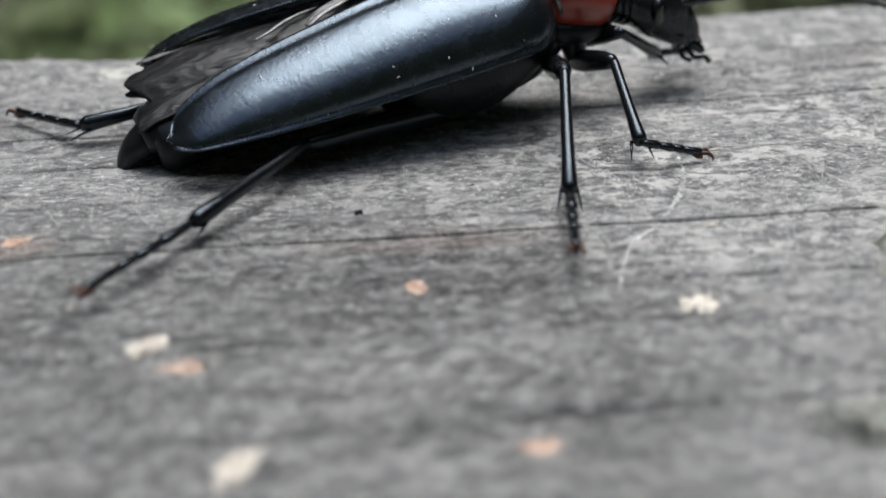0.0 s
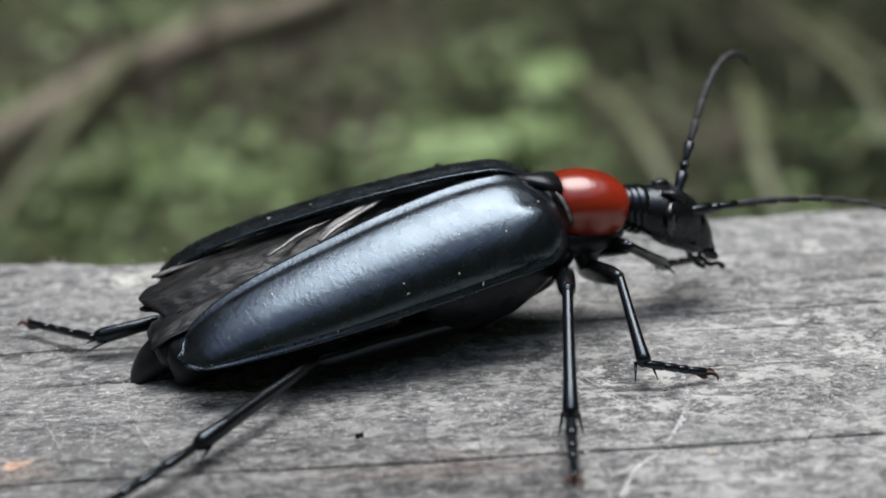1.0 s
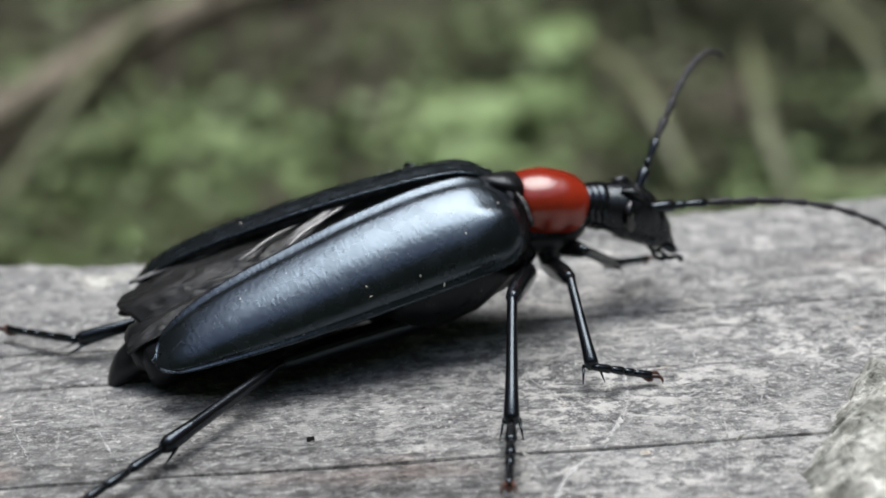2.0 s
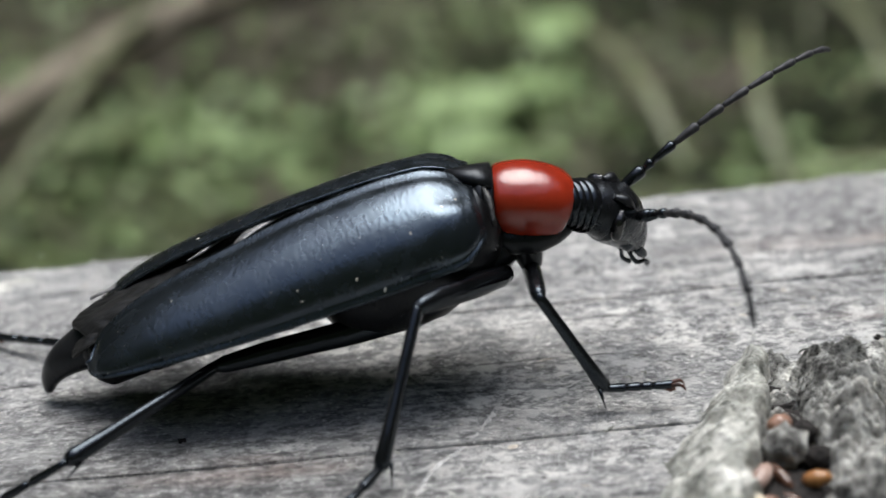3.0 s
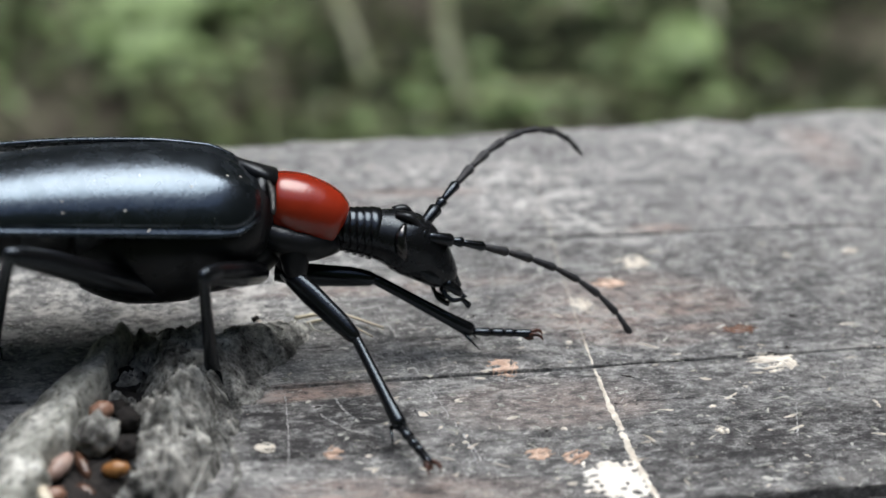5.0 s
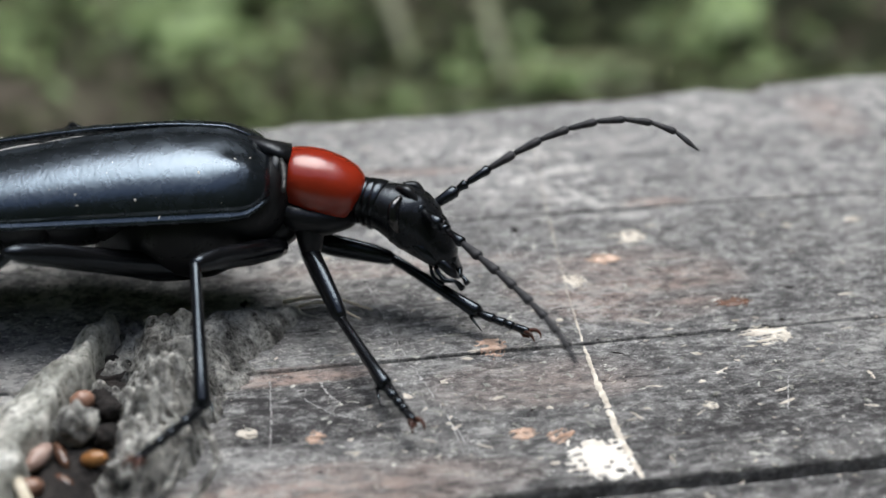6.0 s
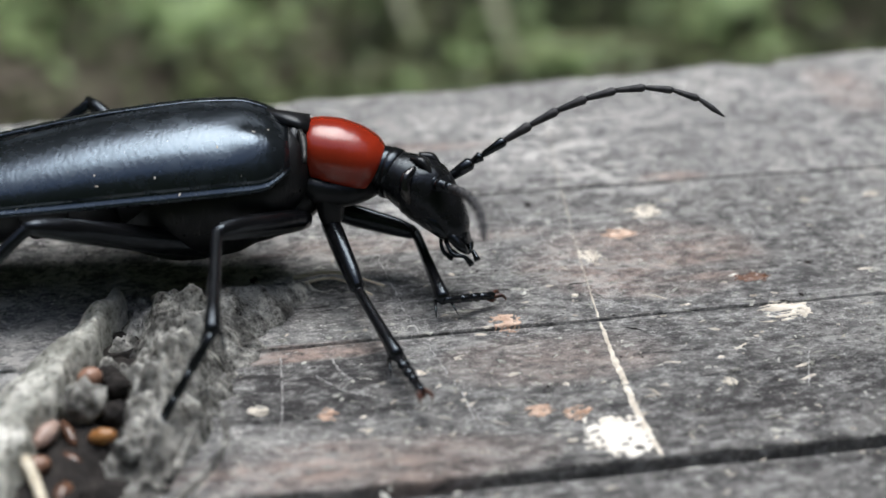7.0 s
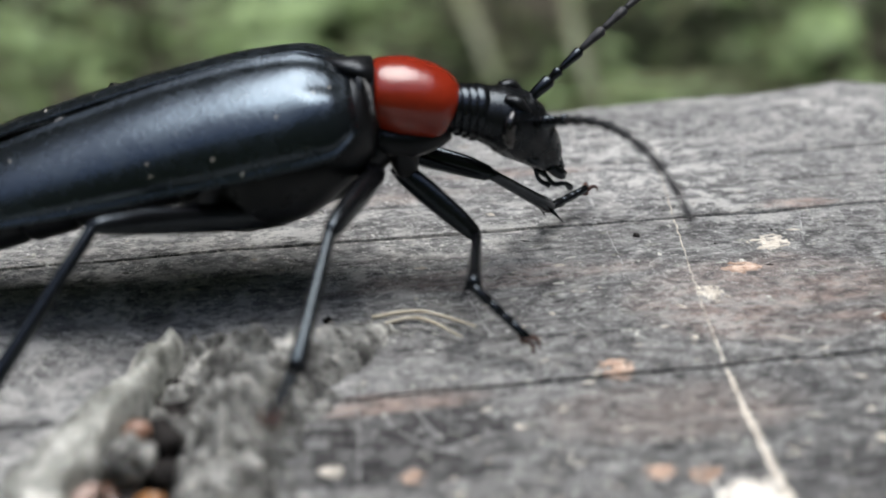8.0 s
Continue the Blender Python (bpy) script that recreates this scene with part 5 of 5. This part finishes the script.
FORE = [  # fore-body against the trunk: yaw, pitch, roll; head against the fore-body: yaw, pitch, reach, roll
    (0.0, -5.43, -15.5, 1.05, -1.36, -0.94, 0.39, -2.41),
    (1.8, -5.43, -15.5, 1.05, -1.36, -0.94, 0.39, -2.41),
    (2.8, 2, -22.54, 8, 10.93, -10.12, 0.38, 6.9),
    (3.0, -2, -19.74, 6, 23.69, -16.98, 0.37, 10.34),
    (3.2, -8, -25.55, 4, 34.99, -15.03, 0.38, 15.35),
    (3.5, -14, -25.49, 2, 36, -21.81, 0.38, 18),
    (3.6, -14, -28.12, 2, 36, -21.06, 0.37, 13.98),
    (3.7, -10, -29.09, 2, 36, -15.99, 0.39, 18),
    (3.8, -6, -27.52, 4, 29.34, -13.94, 0.39, 8.89),
    (4.0, 2.29, -22.08, 0.75, -0.01, -2.4, 0.41, -0.4),
    (4.1, 5.93, -21.35, -9.22, 14.35, -1.74, 0.45, 1.85),
    (4.2, 17.52, -13.57, -7.14, 17.34, 1.18, 0.51, 10.63),
    (4.5, -4.37, -11.73, -10.95, -1.35, 8.98, 0.5, 8.43),
    (5.0, -2.29, -13.66, -10.03, -3.82, 8.26, 0.46, 11.43),
    (6.5, -4.89, -16.44, -1.62, -19.04, 0.47, 0.38, -5.27),
    (7.5, -8.31, -17.29, -0.71, -13.92, -1.85, 0.36, -2.21),
    (7.7, -8.31, -17.29, -0.71, -13.92, -1.85, 0.36, -2.21),
    (8.0, -2, -19.86, 3.29, 4.7, -3.26, 0.41, 1.03)]
FEET = {  # toes and ankles of the far legs, in centimetres
    "mid_left": [(0, -4.0, 3.0, 0, -3.9, 2.6, 0.1), (3.2, -4.0, 2.9, 0, -3.9, 2.5, 0.1), (3.5, -3.3, 2.4, 0.3, -3.2, 2.1, 0.5), (3.8, -2.0, 2.3, 0, -2.0, 1.9, 0.1), (4.2, -1.7, 2.2, 0, -1.7, 1.8, 0.1), (7.8, -1.5, 2.2, 0, -1.5, 1.8, 0.1), (8.0, -1.3, 2.7, 0, -1.3, 2.4, 0.1)],
    "hind_left": [(0, -6.21, 1.85, 0, -5.95, 1.55, 0.1), (1.9, -6.21, 1.85, 0, -5.95, 1.55, 0.1), (2.8, -5.86, 1.78, 0, -5.60, 1.50, 0.1), (3.4, -4.8, 1.6, 0, -4.5, 1.45, 0.1), (3.8, -3.7, 1.8, 0, -3.4, 1.6, 0.1), (4.2, -3.1, 2.0, 0, -2.8, 1.75, 0.1), (7.8, -2.9, 2.0, 0, -2.6, 1.8, 0.1), (8.0, -3.0, 2.6, 0, -2.7, 2.3, 0.1)]}
JOINTS = {  # knee, ankle and toes in the place, in centimetres
    "front_right": [(0.0, -3.25, 1.26, 0.38, -3.23, 0.75, 0.14, -2.96, 0.78, 0.04),
        (1.9, -3.25, 1.26, 0.38, -3.23, 0.75, 0.14, -2.96, 0.78, 0.04),
        (2.35, -3.05, 0.98, 0.61, -2.96, 0.8, 0.3, -2.71, 0.56, 0.24),
        (2.8, -2.86, 0.7, 0.45, -2.68, 0.85, 0.06, -2.45, 0.35, 0.04),
        (3.0, -2.88, 0.37, 0.61, -2.73, 0.55, 0.09, -2.46, 0.34, 0.04),
        (3.2, -2.8, 0.34, 0.57, -2.71, 0.6, 0.07, -2.48, 0.34, 0.04),
        (3.5, -2.43, -0.13, 0.91, -2.38, 0.28, 0.51, -2.2, 0.44, 0.3),
        (3.6, -2.12, -0.26, 0.91, -1.89, -0.25, 0.39, -1.73, -0.05, 0.2),
        (3.8, -1.82, 0.14, 0.69, -1.88, 0.4, 0.18, -1.8, 0.09, 0.15),
        (4.0, -1.36, 0.37, 0.63, -1.11, 0.29, 0.12, -0.99, -0.01, 0.13),
        (4.1, -1.26, 0.2, 0.31, -1.23, -0.31, 0.06, -1.18, -0.66, 0.04),
        (4.2, -1.01, 0.17, 0.49, -0.71, 0.22, 0.06, -0.66, -0.27, 0.07),
        (4.5, -0.89, 0.2, 0.14, -0.94, -0.36, 0.08, -0.81, -0.67, 0.04),
        (5.0, -0.72, 0.07, 0.29, -0.65, -0.46, 0.07, -0.53, -0.75, 0.05),
        (6.5, -0.67, 0.37, 0.16, -0.63, -0.19, 0.1, -0.47, -0.49, 0.04),
        (7.5, -0.63, 0.3, 0.19, -0.62, -0.25, 0.08, -0.51, -0.56, 0.08),
        (7.7, -0.63, 0.3, 0.19, -0.62, -0.25, 0.08, -0.51, -0.56, 0.08),
        (8.0, -0.39, 1.04, 0.26, -0.51, 0.48, 0.3, -0.29, 0.33, 0.1)],
    "front_left": [(0.0, -3.13, 1.55, 0.44, -2.87, 1.98, 0.17, -2.63, 2.16, 0.12),
        (3.1, -3.13, 1.55, 0.44, -2.87, 1.98, 0.17, -2.63, 2.16, 0.12),
        (3.5, -1.98, 0.75, 0.65, -1.86, 1.21, 0.33, -1.62, 1.37, 0.27),
        (3.75, -1.98, 0.75, 0.65, -1.86, 1.21, 0.33, -1.62, 1.37, 0.27),
        (4.0, -0.94, 0.84, 0.29, -0.89, 1.25, 0.06, -0.89, 0.72, 0.07),
        (4.1, -0.97, 0.52, 0.46, -0.93, 0.95, 0.09, -0.88, 0.65, 0.1),
        (4.5, -0.37, 0.47, 0.39, -0.17, 0.71, 0.06, 0.01, 0.34, 0.04),
        (5.0, -0.37, 0.44, 0.39, -0.15, 0.67, 0.06, -0, 0.37, 0.04),
        (6.5, -0.26, 0.86, 0.18, -0.24, 0.3, 0.1, -0.01, 0.38, 0.04),
        (7.5, -0.27, 0.8, 0.23, -0.24, 0.24, 0.13, -0.01, 0.36, 0.04),
        (7.7, -0.27, 0.8, 0.23, -0.24, 0.24, 0.13, -0.01, 0.36, 0.04),
        (8.0, -0.26, 1.33, 0.44, -0.07, 1.68, 0.06, 0.2, 1.77, 0.04)],
    "mid_right": [(0.0, -3.57, 0.93, 0.46, -3.75, 0.32, 0.09, -3.76, -0.42, 0.04),
        (1.9, -3.57, 0.93, 0.46, -3.75, 0.32, 0.09, -3.76, -0.42, 0.04),
        (2.8, -3.47, 0.45, 0.56, -3.65, 0.68, 0.06, -3.7, -0.3, 0.04),
        (3.0, -3.45, 0.2, 0.69, -3.63, 0.45, 0.06, -3.72, -0.28, 0.04),
        (3.2, -3.39, 0.55, 0.47, -3.59, -0.13, 0.27, -3.74, -0.69, 0.27),
        (3.5, -2.78, -0.27, 0.81, -2.86, 0.05, 0.15, -2.95, -0.52, 0.09),
        (3.6, -2.66, -0.02, 0.67, -2.78, 0.29, 0.06, -2.96, -0.39, 0.04),
        (3.8, -2.22, -0.02, 0.78, -2.5, 0.09, 0.11, -2.78, -0.42, 0.11),
        (4.0, -2, 0.21, 0.65, -2.08, -0.52, 0.57, -2.15, -0.25, 0.06),
        (4.1, -1.94, 0.07, 0.71, -2.15, -0.61, 0.52, -2.24, -0.68, 0.22),
        (4.2, -1.78, 0.04, 0.59, -2.11, -0.62, 0.51, -2.23, -0.68, 0.22),
        (4.5, -1.44, -0.13, 0.85, -1.4, 0.16, 0.17, -1.54, -0.4, 0.15),
        (5.0, -1.45, -0.2, 0.79, -1.39, 0.11, 0.12, -1.61, -0.42, 0.04),
        (6.5, -1.33, 0.25, 0.57, -1.38, -0.48, 0.44, -1.6, -1.01, 0.38),
        (7.5, -1.29, 0.18, 0.63, -1.38, -0.55, 0.51, -1.57, -0.27, 0.04),
        (7.7, -1.29, 0.18, 0.63, -1.38, -0.55, 0.51, -1.57, -0.27, 0.04),
        (8.0, -1.1, 0.51, 0.59, -1.3, -0.15, 0.32, -1.41, -0.7, 0.45)],
    "hind_right": [(0.0, -4.73, 1, 0.16, -5.29, 0.28, 0.07, -5.75, -0.39, 0.04),
        (1.9, -4.73, 1, 0.16, -5.29, 0.28, 0.07, -5.75, -0.39, 0.04),
        (2.8, -4.54, 0.82, 0.19, -5.14, 0.13, 0.12, -5.23, -0.57, 0.35),
        (3.0, -4.47, 0.57, 0.31, -5.07, -0.13, 0.24, -5.32, -0.02, 0.04),
        (3.2, -4.32, 0.51, 0.37, -4.94, -0.14, 0.21, -5.18, -0.03, 0.04),
        (3.5, -3.74, 0.06, 0.6, -4.49, 0.27, 0.11, -4.61, -0.42, 0.34),
        (3.6, -3.51, 0.07, 0.6, -4.27, 0.35, 0.15, -4.46, -0.34, 0.34),
        (3.8, -3.12, 0.25, 0.55, -3.95, 0.18, 0.17, -4.25, 0.28, 0.04),
        (4.0, -2.88, 0.5, 0.54, -3.45, 0.81, 0.06, -3.74, 0.17, 0.11),
        (4.1, -2.56, 0.29, 0.96, -2.94, 0.81, 0.3, -3.53, 1.04, 0.04),
        (4.2, -2.5, 0.29, 0.84, -2.58, 0.83, 0.09, -3.11, 0.31, 0.05),
        (4.5, -2.35, -0.21, 0.97, -2.49, 0.31, 0.23, -2.77, 0.38, 0.04),
        (5.0, -2.26, -0.27, 0.97, -2.4, 0.26, 0.23, -2.65, 0.3, 0.04),
        (6.5, -2.16, 0.31, 0.64, -2.51, 0.84, 0.06, -2.66, 0.15, 0.18),
        (7.5, -2.1, 0.18, 0.72, -2.48, 0.73, 0.08, -2.62, 0.03, 0.3),
        (8.0, -2.05, 0.56, 0.67, -2.55, 0.05, 0.12, -2.95, -0.38, 0.08)]}
FEELERS = {  # antenna: yaw and pitch at the base, turn and dip towards its tip
    "right": [(0.0, 32, -6, -73, -9), (1.7, 32, -6, -73, -9), (2.8, -73, 16, -5, -92), (3.0, -77, 22, -14, -83), (3.2, -94, 21, 16, -120), (3.6, -84, 2, -14, -20), (3.7, -71, -9, -44, 0), (3.8, -98, 28, 11, -86), (4.0, -76, 27, -16, -68), (4.1, -72, 21, 8, -101), (4.2, -50, 1, -8, -68), (4.5, -54, 5, -19, -49), (5.0, 17, -19, -74, -47), (6.5, -96, 6, -10, 24), (7.5, -82, 32, -17, -70), (7.7, -82, 32, -17, -70), (8.0, -78, 22, 9, -74)],
    "left": [(0.0, 63, 41, -16, -86), (1.7, 63, 41, -16, -86), (2.8, 9, 37, 70, -69), (3.0, 1, 37, 67, -63), (3.2, -12, 31, 47, -61), (3.5, 33, 0, -60, 1), (3.6, 34, -3, -103, 15), (3.8, 1, 20, 9, -23), (4.0, -15, 11, -36, -66), (4.1, -16, 8, -47, -70), (4.2, 45, 17, -72, -71), (4.5, 57, 12, -107, -61), (5.0, 47, 21, -35, -78), (6.5, -2, 32, -81, -54), (7.5, -6, 37, 21, -93), (7.7, -6, 37, 21, -93), (8.0, 18, 36, 104, -85)]}
KNEE = {"mid_left": (-0.6, 0.8, 0.4), "hind_left": (0.1, 0.6, 1.0)}  # which way the far knees point


def aim(start, end, top):
    """A pose at start whose x axis points to end, with z towards top."""
    x = (end - start).normalized()
    y = Vector(top).cross(x).normalized()
    z = x.cross(y)
    m = Matrix((x, y, z)).transposed().to_4x4()
    m.translation = start
    return m


def trunk_pose(t):
    return cm_pose(*at_time(BODY, t))


def fore_pose(t):
    yaw, up, roll = at_time(FORE, t)[:3]
    return cm_pose(0.092, 0, 0.065, yaw, up, roll)


def head_pose(t):
    yaw, up, reach, roll = at_time(FORE, t)[3:]
    return fore_pose(t) @ cm_pose(reach, 0, -0.012, yaw, up, roll)


TAIL = [(0.0, 0.05), (1.8, 0.05), (2.8, 0.16), (3.3, 0.22), (3.7, 0.16), (4.0, 0.06), (8.0, 0.06)]  # how far the abdomen is stretched
SPREAD = [  # wing cases, right and left
    (0.0, 2.2, 9.5),
    (1.8, 2.2, 9.5),
    (2.8, 1.5, -0.4),
    (3.0, 3.7, -1.4),
    (3.2, 1.9, -3),
    (3.5, 2.1, 6.8),
    (3.6, 0.3, -5.4),
    (3.7, 1.2, -1.3),
    (3.8, -3.6, -0.3),
    (4.0, 0.6, 7.3),
    (4.1, 2.5, 8.2),
    (4.2, 2.5, 3.9),
    (4.5, 0.6, 6.8),
    (5.0, 0.5, 6.4),
    (6.5, -0, 4.6),
    (7.5, -0.9, -1.5),
    (7.7, -0.9, -1.5),
    (8.0, -0.9, -0.4)]


def leg_poses(name, t):
    """Poses of femur, tibia and tarsus in the beetle's space, from the hip and the standing toes."""
    on_fore, hip, fl, tl, sl, _ = LEGS[name]
    trunk = trunk_pose(t)
    hip_w = trunk @ (fore_pose(t) if on_fore else Matrix()) @ (Vector(hip) * CM)
    fl, tl, sl = fl * CM, tl * CM, sl * CM
    if name in JOINTS:
        spot = [v * CM for v in at_time(JOINTS[name], t)]
        knee, ankle, toe = (Vector(spot[k:k + 3]) for k in (0, 3, 6))
        knee = hip_w + (knee - hip_w).normalized() * fl
        ankle = knee + (ankle - knee).normalized() * tl
        if ankle.z < 0.0012:  # the shin rests on the wood, towards the toes
            drop = knee.z - 0.0012
            flat = Vector((toe.x - knee.x, toe.y - knee.y, 0)).normalized()
            ankle = knee + flat * math.sqrt(max(tl * tl - drop * drop, 0.0)) - Vector((0, 0, drop))
            toe = ankle + Vector((flat.x, flat.y, -0.05))
    else:
        spot = at_time(FEET[name], t)
        toe, ankle = Vector((spot[0], spot[1], spot[2] + 0.035)) * CM, Vector(spot[3:6]) * CM
        way = ankle - hip_w
        d = min(way.length, (fl + tl) * 0.995)
        along = way.normalized()
        ankle = hip_w + along * d
        bend = trunk.to_3x3() @ Vector(KNEE[name])
        bend = (bend - along * bend.dot(along)).normalized()
        k = (fl * fl - tl * tl + d * d) / (2 * d)
        knee = hip_w + along * k + bend * math.sqrt(max(fl * fl - k * k, 0.0))
    toe.z = max(toe.z, 0.0007)
    toe = ankle + (toe - ankle).normalized() * sl
    back, up = trunk.inverted(), Vector((0, 0, 1))
    return [back @ aim(hip_w, knee, up), back @ aim(knee, ankle, up if abs((ankle - knee).normalized().z) < 0.95 else trunk.to_3x3() @ Vector((1, 0, 0))), back @ aim(ankle, toe, up)]


def antenna_poses(side, t):
    """Poses of the segments in the head's space."""
    yaw, up, turn, dip = at_time(FEELERS[side], t)
    s = -1 if side == "right" else 1
    head_m = trunk_pose(t) @ head_pose(t)
    p = head_m @ (Vector((0.325, s * 0.105, 0.05)) * CM)
    back, out, done = head_m.inverted(), [], 0.0
    total = sum(SEGMENTS)
    for ln in SEGMENTS:
        u = (done + ln / 2) / total
        a, b = radians(yaw + turn * u ** 2.6), radians(up + dip * u ** 2.6)
        d = Vector((math.cos(a) * math.cos(b), math.sin(a) * math.cos(b), math.sin(b)))
        out.append(back @ aim(p, p + d, (0, 0, 1) if abs(d.z) < 0.9 else (-1, 0, 0)))
        p = p + d * ln * CM * 0.99
        done += ln
    return out


def motions():
    times = [k / 10 for k in range(81)]
    walk(beetle, [(t, trunk_pose(t)) for t in times])
    walk(pronotum, [(t, fore_pose(t)) for t in times])
    walk(head, [(t, head_pose(t)) for t in times])
    walk(abdomen_tip, [(t, cm_pose(-at_time(TAIL, t)[0], 0, 0, 0, 0, 0)) for t in times])
    for k, side in enumerate(("right", "left")):
        sign = (1, -1)[k]
        walk(elytra[side], [(t, cm_pose(0, 0, 0, sign * at_time(SPREAD, t)[k], 0, 0)) for t in times])
        walk(hind_wings[side], [(t, cm_pose(0, 0, 0, -at_time(SPREAD, t)[1] * (0.25, 0.70)[k], 0, 0)) for t in times])
    for name, pieces in legs.items():
        rows = [leg_poses(name, t) for t in times]
        for k, piece in enumerate(pieces):
            walk(piece, [(t, row[k]) for t, row in zip(times, rows)])
    for side, pieces in antennae.items():
        rows = [antenna_poses(side, t) for t in times]
        for k, piece in enumerate(pieces):
            walk(piece, [(t, row[k]) for t, row in zip(times, rows)])


motions()
